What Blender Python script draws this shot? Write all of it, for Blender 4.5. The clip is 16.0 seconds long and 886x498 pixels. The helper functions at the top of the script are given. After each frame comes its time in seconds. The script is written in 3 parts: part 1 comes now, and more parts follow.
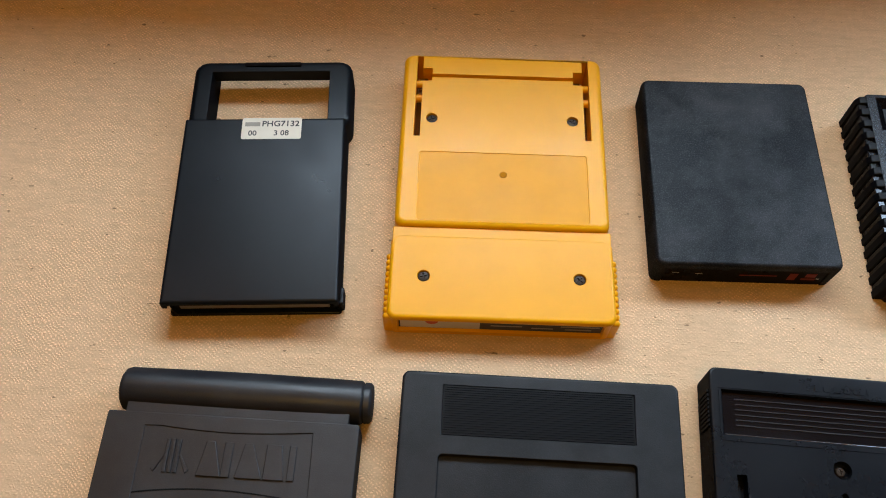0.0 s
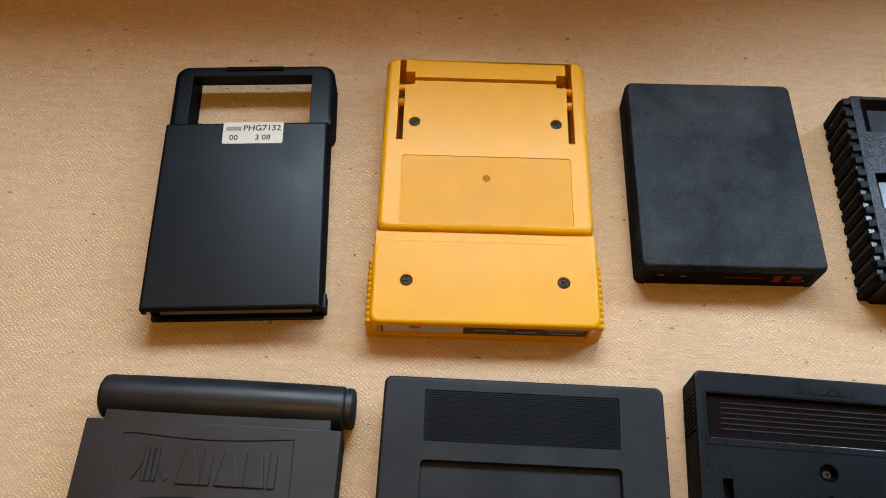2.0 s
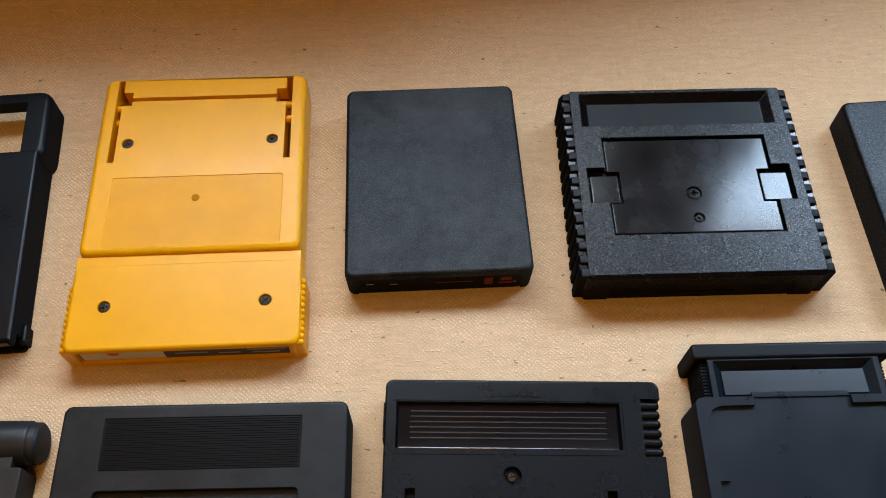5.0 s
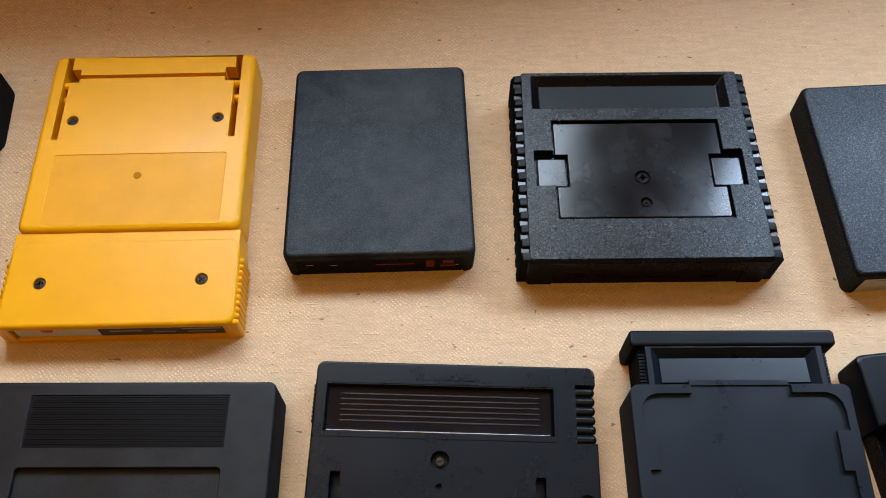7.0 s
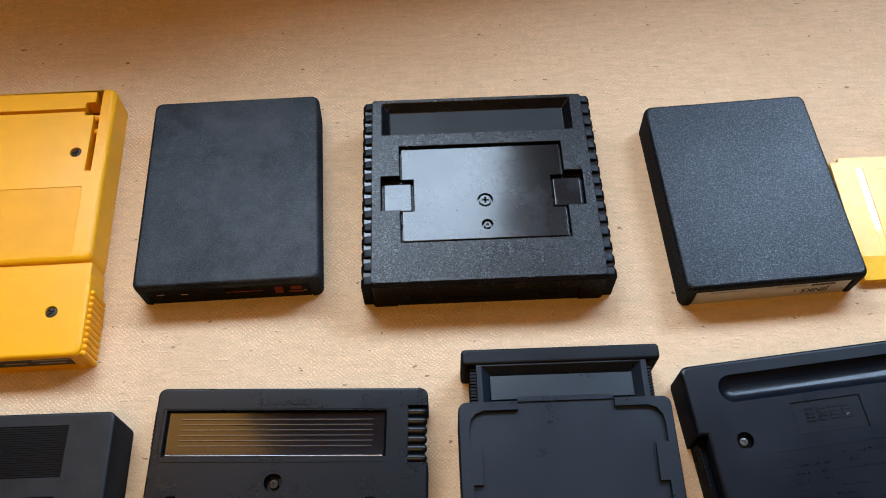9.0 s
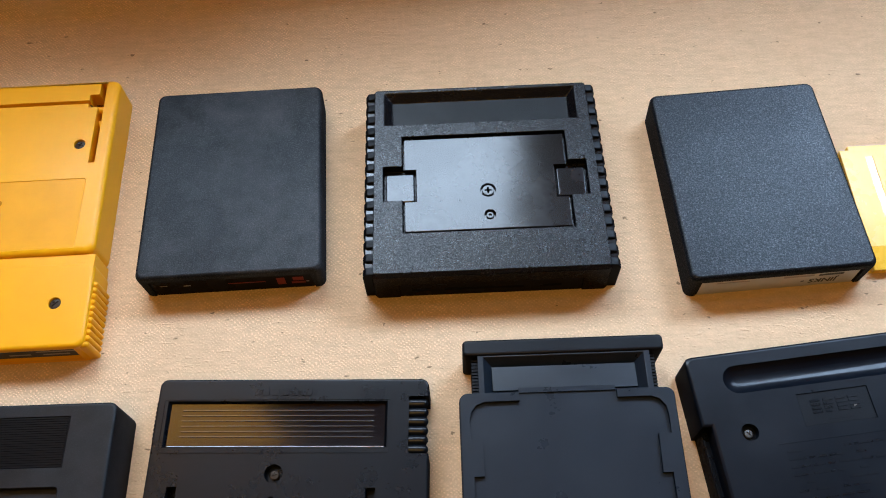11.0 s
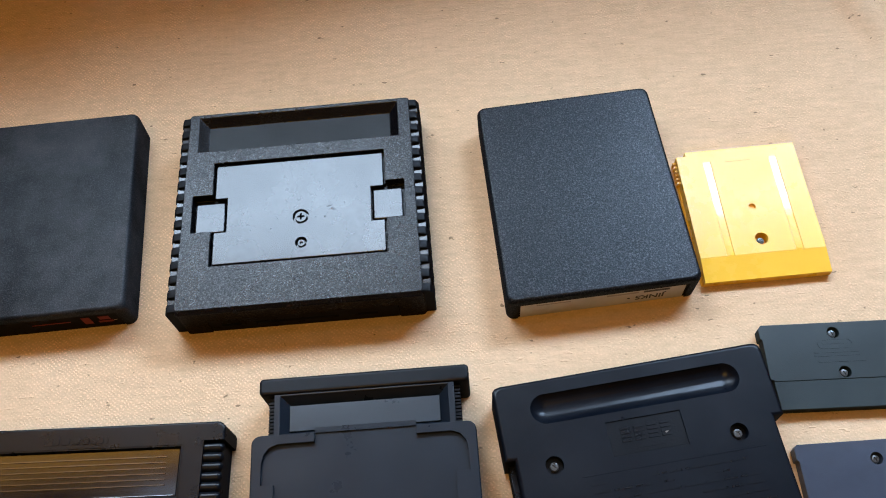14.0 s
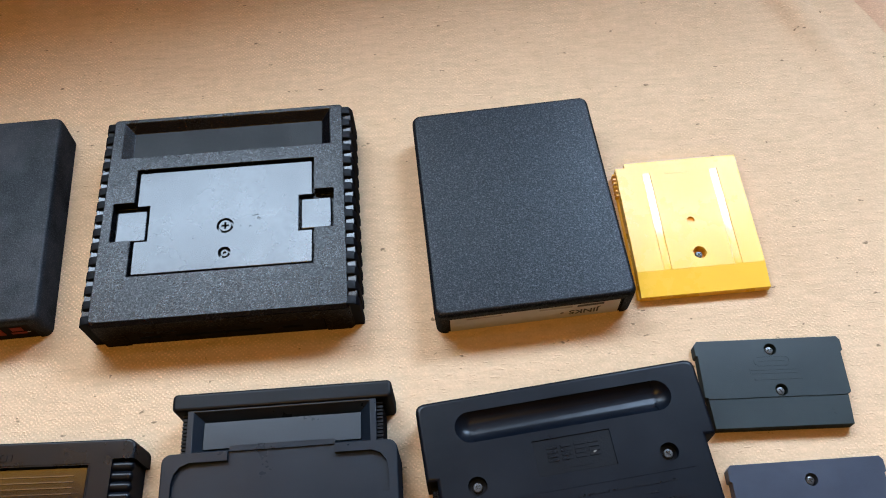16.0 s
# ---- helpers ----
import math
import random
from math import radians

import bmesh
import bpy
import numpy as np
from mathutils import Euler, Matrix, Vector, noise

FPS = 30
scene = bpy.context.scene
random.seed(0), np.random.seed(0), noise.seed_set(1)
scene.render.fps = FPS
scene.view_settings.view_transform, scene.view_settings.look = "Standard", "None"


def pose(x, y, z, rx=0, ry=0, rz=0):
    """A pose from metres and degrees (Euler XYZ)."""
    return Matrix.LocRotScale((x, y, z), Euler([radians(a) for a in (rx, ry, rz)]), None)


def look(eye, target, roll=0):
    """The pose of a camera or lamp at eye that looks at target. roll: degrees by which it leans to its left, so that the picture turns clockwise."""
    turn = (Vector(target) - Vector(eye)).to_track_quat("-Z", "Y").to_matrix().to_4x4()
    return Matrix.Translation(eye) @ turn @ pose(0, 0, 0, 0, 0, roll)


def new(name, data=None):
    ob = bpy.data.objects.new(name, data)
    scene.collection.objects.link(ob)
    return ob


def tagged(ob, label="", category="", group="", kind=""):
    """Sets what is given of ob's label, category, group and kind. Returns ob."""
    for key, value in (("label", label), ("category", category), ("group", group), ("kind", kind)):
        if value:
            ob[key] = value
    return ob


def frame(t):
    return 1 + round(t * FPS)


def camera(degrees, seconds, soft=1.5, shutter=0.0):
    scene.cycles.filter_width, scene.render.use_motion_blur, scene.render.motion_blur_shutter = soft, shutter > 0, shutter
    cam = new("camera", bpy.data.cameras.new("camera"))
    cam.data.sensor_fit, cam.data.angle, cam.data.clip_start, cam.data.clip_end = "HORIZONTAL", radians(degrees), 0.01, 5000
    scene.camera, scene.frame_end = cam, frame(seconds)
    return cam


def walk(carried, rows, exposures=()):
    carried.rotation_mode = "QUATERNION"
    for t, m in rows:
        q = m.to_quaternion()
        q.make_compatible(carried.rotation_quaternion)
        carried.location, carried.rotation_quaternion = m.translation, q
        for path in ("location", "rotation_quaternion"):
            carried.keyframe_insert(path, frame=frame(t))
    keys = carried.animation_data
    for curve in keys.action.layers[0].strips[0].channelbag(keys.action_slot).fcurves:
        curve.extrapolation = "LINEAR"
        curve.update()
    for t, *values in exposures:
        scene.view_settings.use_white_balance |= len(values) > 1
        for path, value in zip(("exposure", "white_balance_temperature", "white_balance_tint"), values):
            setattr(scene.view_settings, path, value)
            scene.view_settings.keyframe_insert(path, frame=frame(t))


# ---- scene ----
cam = camera(54.0, 16.0, soft=1.0)
PATH = [
    (0, (-0.12343, -0.21569, 0.34563), (-0.13078, 0.01496, -0.09793), 1.15),
    (0.5, (-0.12735, -0.21439, 0.33772), (-0.13428, 0.01753, -0.10518), 1.77),
    (1, (-0.12595, -0.21511, 0.33520), (-0.12924, 0.01524, -0.10857), 2.33),
    (1.5, (-0.12342, -0.21692, 0.33811), (-0.12546, 0.01557, -0.10455), 2.11),
    (2, (-0.11912, -0.21579, 0.34205), (-0.12266, 0.01938, -0.09917), 1.66),
    (2.5, (-0.10068, -0.21203, 0.33888), (-0.09864, 0.02357, -0.10213), 1.98),
    (3, (-0.07457, -0.21960, 0.34560), (-0.06988, 0.01708, -0.09480), 1.72),
    (3.5, (-0.06667, -0.22086, 0.35072), (-0.05491, 0.01490, -0.09005), 2.97),
    (4, (-0.06566, -0.21997, 0.35440), (-0.05804, 0.01869, -0.08489), 2.33),
    (4.5, (-0.05188, -0.21707, 0.34923), (-0.04583, 0.02176, -0.09001), 1.82),
    (5, (-0.00555, -0.20884, 0.34227), (0.00508, 0.02740, -0.09828), 1.03),
    (5.2, (0.00652, -0.21034, 0.33875), (0.01849, 0.02570, -0.10187), 1.30),
    (7.3, (0.02634, -0.21103, 0.33536), (0.02581, 0.02187, -0.10709), -0.25),
    (7.5, (0.02486, -0.21111, 0.33641), (0.02413, 0.02253, -0.10565), -0.09),
    (8, (0.03502, -0.21359, 0.34106), (0.02931, 0.02473, -0.09846), -0.92),
    (8.5, (0.07091, -0.21503, 0.34471), (0.06715, 0.02048, -0.09634), -1.53),
    (9, (0.08738, -0.21200, 0.34771), (0.09423, 0.02571, -0.09212), -0.66),
    (9.2, (0.08541, -0.21490, 0.34803), (0.08890, 0.02124, -0.09268), -0.90),
    (11.3, (0.09925, -0.21086, 0.34464), (0.09520, 0.02351, -0.09701), -3.40),
    (11.5, (0.10596, -0.20932, 0.34324), (0.10180, 0.02437, -0.09877), -3.63),
    (12, (0.13350, -0.20560, 0.32744), (0.14004, 0.03069, -0.11316), -1.02),
    (12.5, (0.16320, -0.20026, 0.33352), (0.18882, 0.04435, -0.10181), 3.87),
    (13, (0.16536, -0.19884, 0.32463), (0.18177, 0.03776, -0.11554), 1.31),
    (13.5, (0.16898, -0.19598, 0.32889), (0.18687, 0.04146, -0.11078), 1.10),
    (14, (0.17578, -0.19565, 0.33438), (0.16762, 0.03517, -0.10908), -6.53),
    (14.5, (0.17463, -0.19465, 0.32865), (0.17740, 0.03811, -0.11386), -3.61),
    (15, (0.17351, -0.19644, 0.32927), (0.17929, 0.03962, -0.11146), -2.38),
    (15.5, (0.17444, -0.19933, 0.32847), (0.17863, 0.03827, -0.11145), -2.03),
    (16, (0.19665, -0.19298, 0.32253), (0.19934, 0.04495, -0.11722), -3.72),
]
walk(cam, [(t, look(eye, target, roll)) for t, eye, target, roll in PATH], ((0.0, -0.27, 6840, 12), (3.5, -0.25, 6770, 11), (5.2, -0.28, 6900, 13), (7.5, -0.18, 6720, 14), (9.0, -0.07, 6460, 14), (11.5, -0.09, 6410, 14), (16.0, -0.06, 6410, 14)))

# ---- world and light ----
world = bpy.data.worlds.new("sky")
scene.world = world
world.use_nodes = True
wn = world.node_tree.nodes
sky = wn.new("ShaderNodeTexSky")
sky.sky_type, sky.sun_disc = "NISHITA", False
sky.sun_elevation, sky.sun_rotation = radians(50), radians(20)
world.node_tree.links.new(sky.outputs[0], wn["Background"].inputs[0])
wn["Background"].inputs[1].default_value = 0.06


WALL_Y = 0.33  # inner face of the window wall
GLOW = 18.6  # brightness of the daylight in the openings


def window_light(name, x0, x1, z0, z1, glow=1.0, tint=(0.68, 0.86, 1.0)):
    """Daylight that falls in through one window's opening."""
    data = bpy.data.lights.new(name, "AREA")
    data.shape, data.size, data.size_y = "RECTANGLE", x1 - x0, z1 - z0
    data.energy, data.color = math.pi * (x1 - x0) * (z1 - z0) * GLOW * glow, tint
    lamp = new(name, data)
    lamp.matrix_world = look(((x0 + x1) / 2, WALL_Y + 0.03, (z0 + z1) / 2), ((x0 + x1) / 2, -1, (z0 + z1) / 2))
    return lamp


WIN_A = (-0.35, 0.172, 0.41, 0.80)
WIN_B = (0.35, 0.82, 0.40, 0.71)
WIN_C = (-1.10, -0.28, 1.05, 1.70)
# high pane, added for the sheen on the near cartridges
ADDED_PANE = (-0.75, 0.90, 1.82, 2.32)
window_light("daylight", *WIN_A, 1.14, (0.63, 0.83, 1.02))
window_light("daylight", *WIN_B, 1.95, (0.57, 0.82, 1.12))
window_light("daylight", *WIN_C, 1.0)
# dim bluish glow of the added pane
window_light("daylight", *ADDED_PANE, 0.25, (0.62, 0.80, 1.05))
# unseen amber disc light, added to warm the shadows
fill_light = bpy.data.lights.new("warm_fill", "AREA")
fill_light.shape, fill_light.size, fill_light.energy, fill_light.color = "DISK", 0.60, 11.4, (1.0, 0.59, 0.11)
new("warm_fill", fill_light).matrix_world = look((-0.10, -0.95, 2.06), (-0.10, -0.95, 0), 0)

# ---- materials ----


def nodes_of(name):
    m = bpy.data.materials.new(name)
    m.use_nodes = True
    t = m.node_tree
    return m, t.nodes, t.links, t.nodes["Principled BSDF"]


def noise_of(N, K, scale, detail=2.0, rough=0.5, stretch=None):
    """A noise texture on object coordinates, in metres."""
    co = N.new("ShaderNodeTexCoord").outputs["Object"]
    if stretch:
        mp = N.new("ShaderNodeMapping")
        mp.inputs["Scale"].default_value = stretch
        K.new(co, mp.inputs[0])
        co = mp.outputs[0]
    n = N.new("ShaderNodeTexNoise")
    n.inputs["Scale"].default_value, n.inputs["Detail"].default_value, n.inputs["Roughness"].default_value = scale, detail, rough
    K.new(co, n.inputs["Vector"])
    return n.outputs["Fac"]


def ramp_of(N, K, source, stops):
    top = max(at for at, c in stops)
    if top > 1:
        half = N.new("ShaderNodeMath")
        half.operation, half.inputs[1].default_value = "MULTIPLY", 1 / top
        K.new(source, half.inputs[0])
        source, stops = half.outputs[0], [(at / top, c) for at, c in stops]
    r = N.new("ShaderNodeValToRGB")
    e = r.color_ramp.elements
    while len(e) < len(stops):
        e.new(0.5)
    for k, (at, c) in enumerate(stops):
        e[k].position, e[k].color = at, (*c, 1) if len(c) == 3 else c
    K.new(source, r.inputs[0])
    return r.outputs[0]


def grey(v):
    return (v, v, v)


EVEN_GLOSS = 1.12


def plastic(name, base, rough, grain=0.0, grain_scale=1500, wear=0.12, spec=0.5, specks=0.0, depth=0.0002, speck_scale=1500, speck_at=(0.52, 0.76), haze=0.0, haze_scale=30, speckle=0.0):
    """Moulded plastic: mottled base colour, uneven gloss, fine moulded grain."""
    m, N, K, b = nodes_of(name)
    lo, hi = [c * (1 - wear) for c in base], [c * (1 + wear) for c in base]
    col = ramp_of(N, K, noise_of(N, K, 60, 4, 0.6), [(0.3, lo), (0.7, hi)])
    # pale specks: sparkle of the moulded grain, put into the base colour
    if specks:
        d = ramp_of(N, K, noise_of(N, K, speck_scale, 3, 0.7), [(speck_at[0], grey(0)), (speck_at[1], grey(specks))])
        mix = N.new("ShaderNodeMix")
        mix.data_type = "RGBA"
        K.new(d, mix.inputs[0])
        K.new(col, mix.inputs[6])
        mix.inputs[7].default_value = (0.24, 0.25, 0.27, 1)
        col = mix.outputs[2]
    if haze:
        # soft, pale smears left by handling
        d = ramp_of(N, K, noise_of(N, K, haze_scale, 5, 0.62), [(0.42, grey(0)), (0.75, grey(haze))])
        mix = N.new("ShaderNodeMix")
        mix.data_type = "RGBA"
        K.new(d, mix.inputs[0])
        K.new(col, mix.inputs[6])
        mix.inputs[7].default_value = (0.22, 0.23, 0.25, 1)
        col = mix.outputs[2]
    K.new(col, b.inputs["Base Color"])
    K.new(ramp_of(N, K, noise_of(N, K, 45, 5, 0.65), [(0.3, grey(rough * 0.85)), (0.75, grey(min(1, rough * 1.2)))]), b.inputs["Roughness"])
    b.inputs["Specular IOR Level"].default_value = spec
    shine = None
    if max(base) < 0.05:
        # dark moulded plastics: an even, weak gloss over a nearly black body, with no strong sheen at flat angles
        b.inputs["Specular IOR Level"].default_value = 0.0
        shine = N.new("ShaderNodeBsdfAnisotropic")
        K.new(b.inputs["Roughness"].links[0].from_socket, shine.inputs["Roughness"])
        mix = N.new("ShaderNodeMixShader")
        gloss = spec * 0.08 * EVEN_GLOSS
        mix.inputs[0].default_value = gloss
        if speckle:
            # a pebbled skin: crests shine, pits stay dull
            K.new(ramp_of(N, K, noise_of(N, K, speck_scale, 2, 0.7), [(0.36, grey(gloss * (1 - speckle))), (0.54, grey(gloss)), (0.72, grey(gloss * (1 + 2.6 * speckle)))]), mix.inputs[0])
        K.new(b.outputs[0], mix.inputs[1])
        K.new(shine.outputs[0], mix.inputs[2])
        K.new(mix.outputs[0], N["Material Output"].inputs["Surface"])
    if grain:
        bp = N.new("ShaderNodeBump")
        bp.inputs["Strength"].default_value, bp.inputs["Distance"].default_value = grain, depth
        K.new(noise_of(N, K, grain_scale, 1, 0.4), bp.inputs["Height"])
        for shader in (b, shine) if shine else (b,):
            K.new(bp.outputs[0], shader.inputs["Normal"])
    return m


BLACK_SATIN = plastic("black_satin", (0.003, 0.004, 0.006), 0.34, 0.05, spec=0.24)
BLACK_DEEP = plastic("black_deep", (0.003, 0.005, 0.008), 0.32, 0.05, spec=0.225)
BLACK_PEBBLE = plastic("black_pebble", (0.004, 0.006, 0.009), 0.34, 0.5, 2400, spec=0.31, specks=0.06, depth=0.0002, speck_scale=1500, speckle=0.36)
BLACK_PEBBLE_FINE = plastic("black_pebble_fine", (0.004, 0.0055, 0.008), 0.36, 0.4, 2600, spec=0.17, specks=0.07, depth=0.0002, speck_scale=1700, haze=0.15, haze_scale=24, speckle=0.40)
BLACK_GRAIN = plastic("black_grain", (0.003, 0.003, 0.004), 0.26, 0.5, 2600, spec=0.36, specks=0.03, depth=0.00016, speck_scale=1700, speckle=0.42)
BLACK_GLOSS = plastic("black_gloss", (0.005, 0.005, 0.006), 0.15, 0.10, 55, spec=0.48, depth=0.0006, haze=0.10, haze_scale=38, speck_scale=24, speckle=0.11)
BLACK_SMOOTH = plastic("black_smooth", (0.003, 0.004, 0.006), 0.28, 0.08, 2400, spec=0.30)
CHARCOAL_WARM = plastic("charcoal_warm", (0.011, 0.012, 0.015), 0.40, 0.2, 2600, spec=0.52, specks=0.03, haze=0.05)
CHARCOAL = plastic("charcoal", (0.006, 0.007, 0.009), 0.40, 0.2, 2800, spec=0.29, specks=0.03, haze=0.05)
DARK_SLOT = plastic("dark_slot", (0.006, 0.006, 0.007), 0.6, spec=0.1)
YELLOW = plastic("yellow_plastic", (0.87, 0.388, 0.003), 0.34, 0.05, wear=0.035, spec=0.27)
YELLOW_PALE = plastic("yellow_pale", (0.88, 0.495, 0.045), 0.28, 0.05, wear=0.02, spec=0.28)
YELLOW_POLISH = plastic("yellow_polish", (0.85, 0.47, 0.03), 0.09, wear=0.03, spec=0.62)
GREEN_GREY = plastic("green_grey", (0.016, 0.023, 0.023), 0.38, 0.10, 2600, spec=0.34)
BLUE_GREY = plastic("blue_grey", (0.036, 0.043, 0.062), 0.40, 0.10, 2600, spec=0.30)
WHITE_PAPER = plastic("white_paper", (0.72, 0.68, 0.58), 0.55, 0.1, wear=0.06)
# white label paper, its colour darkened for the shaded end face
SHADED_PAPER = plastic("shaded_paper", (0.50, 0.48, 0.44), 0.5, 0.1, wear=0.08)
GREY_TORN = plastic("grey_torn", (0.25, 0.245, 0.235), 0.7, 0.3, 600, wear=0.25)
CREAM_PAPER = plastic("cream_paper", (0.66, 0.60, 0.50), 0.55, 0.1, wear=0.06)
INK = plastic("ink", (0.045, 0.045, 0.05), 0.6)
INK_PALE = plastic("ink_pale", (0.30, 0.28, 0.24), 0.6)
SCUFF = plastic("scuff", (0.02, 0.02, 0.022), 0.26, 0.2, 2500, wear=0.3, spec=0.38)
RED_DIM = plastic("red_dim", (0.17, 0.014, 0.008), 0.45, spec=0.2)
RED_INK = plastic("red_ink", (0.55, 0.045, 0.015), 0.4)
GREY_LINER = plastic("grey_liner", (0.22, 0.20, 0.17), 0.6)
SILVER_PRINT = plastic("silver_print", (0.018, 0.018, 0.018), 0.2, spec=1.3)
# gloss raised well past the plastic's own, for a bright edge line
GLINT_EDGE = plastic("glint_edge", (0.02, 0.02, 0.022), 0.12, spec=2.2)
BLACK_MIRROR = plastic("black_mirror", (0.005, 0.005, 0.006), 0.10, 0.0, spec=0.6)
BLACK_POLISH = plastic("black_polish", (0.002, 0.0035, 0.0065), 0.31, 0.0, spec=0.275, haze=0.012, haze_scale=60)
BLACK_BLUE = plastic("black_blue", (0.007, 0.011, 0.017), 0.30, 0.06, 2400, spec=0.40)
BLACK_DULL = plastic("black_dull", (0.004, 0.004, 0.005), 0.60, 0.5, 1800, spec=0.05)
BLACK_FAINT = plastic("black_faint", (0.002, 0.0025, 0.004), 0.42, 0.2, spec=0.19)
CHARCOAL_DULL = plastic("charcoal_dull", (0.006, 0.007, 0.008), 0.40, 0.4, 2400, spec=0.24)
# paint of the unseen room, ochre so that its bounce warms the shadows
PAINT = plastic("wall_paint", (0.36, 0.17, 0.045), 0.8, 0.2, 400, wear=0.04)
WHITE_GLOSS = plastic("white_gloss", (0.72, 0.71, 0.68), 0.35, wear=0.03)


def metal(name, base, rough):
    m = plastic(name, base, rough, 0.1)
    m.node_tree.nodes["Principled BSDF"].inputs["Metallic"].default_value = 0.7
    return m


STEEL = metal("steel", (0.125, 0.125, 0.122), 0.30)
YELLOW_MATTE = plastic("yellow_matte", (0.80, 0.345, 0.005), 0.44, 0.1, wear=0.05, spec=0.24)
YELLOW_DARK = plastic("yellow_dark", (0.50, 0.185, 0.004), 0.6, wear=0.06, spec=0.05)
# brown that stands for shade deep in the yellow slots
YELLOW_SHADE = plastic("yellow_shade", (0.14, 0.048, 0.004), 0.6, wear=0.06, spec=0.05)
DARK_STEEL = plastic("dark_steel", (0.034, 0.020, 0.011), 0.45, 0.1, spec=0.3)


def woven(name, pale=(0.788, 0.545, 0.345), deep=(0.733, 0.495, 0.300)):
    """Unbleached, coarsely woven cotton with slubs and dark flecks."""
    m, N, K, b = nodes_of(name)
    co = N.new("ShaderNodeTexCoord").outputs["Object"]
    warp = N.new("ShaderNodeTexNoise")
    warp.inputs["Scale"].default_value, warp.inputs["Detail"].default_value = 220, 3
    K.new(co, warp.inputs["Vector"])
    off = N.new("ShaderNodeVectorMath")
    off.operation = "MULTIPLY_ADD"
    off.inputs[1].default_value = (0.0040, 0.0038, 0)
    K.new(warp.outputs["Color"], off.inputs[0])
    K.new(co, off.inputs[2])
    sep = N.new("ShaderNodeSeparateXYZ")
    K.new(off.outputs[0], sep.inputs[0])

    def calc(op, a, c=None):
        n = N.new("ShaderNodeMath")
        n.operation = op
        for k, v in enumerate((a, c)):
            if v is None:
                continue
            if isinstance(v, (int, float)):
                n.inputs[k].default_value = v
            else:
                K.new(v, n.inputs[k])
        return n.outputs[0]

    # plain weave: threads cross over in a checker of small grains
    sx = calc("SINE", calc("MULTIPLY", sep.outputs[0], math.pi / 0.00105))
    sy = calc("SINE", calc("MULTIPLY", sep.outputs[1], math.pi / 0.00092))
    grains = calc("MAXIMUM", calc("MULTIPLY", sx, sy), 0.0)
    # the weave stands out in patches, less so where the cloth is worn smooth
    plain = N.new("ShaderNodeSeparateXYZ")
    K.new(co, plain.inputs[0])
    worn = ramp_of(N, K, calc("ADD", plain.outputs[0], 0.5), [(0.35, grey(1.0)), (0.72, grey(0.3))])
    patch = calc("MULTIPLY", ramp_of(N, K, noise_of(N, K, 16, 3, 0.6), [(0.34, grey(0.15)), (0.66, grey(1.0))]), worn)
    uneven = calc("MAXIMUM", calc("ADD", calc("MULTIPLY", noise_of(N, K, 330, 3, 0.65), 4.2), -1.35), 0.0)
    knots = calc("MULTIPLY", calc("MULTIPLY", grains, uneven), patch)
    fine = noise_of(N, K, 900, 3, 0.65)
    slub = noise_of(N, K, 110, 3, 0.6, (1, 4.5, 1))
    strand = noise_of(N, K, 150, 3, 0.6, (3.5, 1, 1))
    height = calc("ADD", calc("MULTIPLY", knots, 1.75), calc("ADD", calc("MULTIPLY", fine, 0.55), calc("ADD", calc("MULTIPLY", slub, 1.0), calc("MULTIPLY", strand, 0.4))))
    thread = ramp_of(N, K, height, [(0.7, grey(0.76)), (1.05, grey(0.87)), (1.9, grey(1.16))])
    # raised slubs, drawn out along the weft
    nub = ramp_of(N, K, noise_of(N, K, 210, 2, 0.5, (1, 3.2, 1)), [(0.62, grey(0)), (0.76, grey(1))])
    height = calc("ADD", height, calc("MULTIPLY", nub, 1.3))
    bp = N.new("ShaderNodeBump")
    bp.inputs["Strength"].default_value, bp.inputs["Distance"].default_value = 1.0, 0.00016
    K.new(height, bp.inputs["Height"])
    K.new(bp.outputs[0], b.inputs["Normal"])
    base = ramp_of(N, K, noise_of(N, K, 7, 5, 0.6), [(0.3, deep), (0.7, pale)])
    mul = N.new("ShaderNodeMix")
    mul.data_type, mul.blend_type = "RGBA", "MULTIPLY"
    mul.inputs[0].default_value = 1.0
    K.new(base, mul.inputs[6])
    K.new(thread, mul.inputs[7])
    # sparse dark seed flecks, drawn out along the threads
    fleck = ramp_of(N, K, noise_of(N, K, 210, 2, 0.5, (1, 1.7, 1)), [(0.715, grey(0)), (0.76, grey(0.8))])
    mix = N.new("ShaderNodeMix")
    mix.data_type = "RGBA"
    K.new(fleck, mix.inputs[0])
    K.new(mul.outputs[2], mix.inputs[6])
    mix.inputs[7].default_value = (0.16, 0.105, 0.06, 1)
    K.new(mix.outputs[2], b.inputs["Base Color"])
    b.inputs["Roughness"].default_value = 0.9
    b.inputs["Specular IOR Level"].default_value = 0.15
    return m


CLOTH = woven("woven_cotton")
SELVAGE = woven("pinkish_selvage", (0.78, 0.485, 0.315), (0.69, 0.43, 0.27))


def carpet_material():
    m, N, K, b = nodes_of("grey_carpet")
    K.new(ramp_of(N, K, noise_of(N, K, 500, 4, 0.7), [(0.3, (0.13, 0.12, 0.115)), (0.75, (0.245, 0.225, 0.215))]), b.inputs["Base Color"])
    b.inputs["Roughness"].default_value = 0.95
    bp = N.new("ShaderNodeBump")
    bp.inputs["Strength"].default_value, bp.inputs["Distance"].default_value = 0.8, 0.002
    K.new(noise_of(N, K, 700, 2), bp.inputs["Height"])
    K.new(bp.outputs[0], b.inputs["Normal"])
    return m


CARPET = carpet_material()


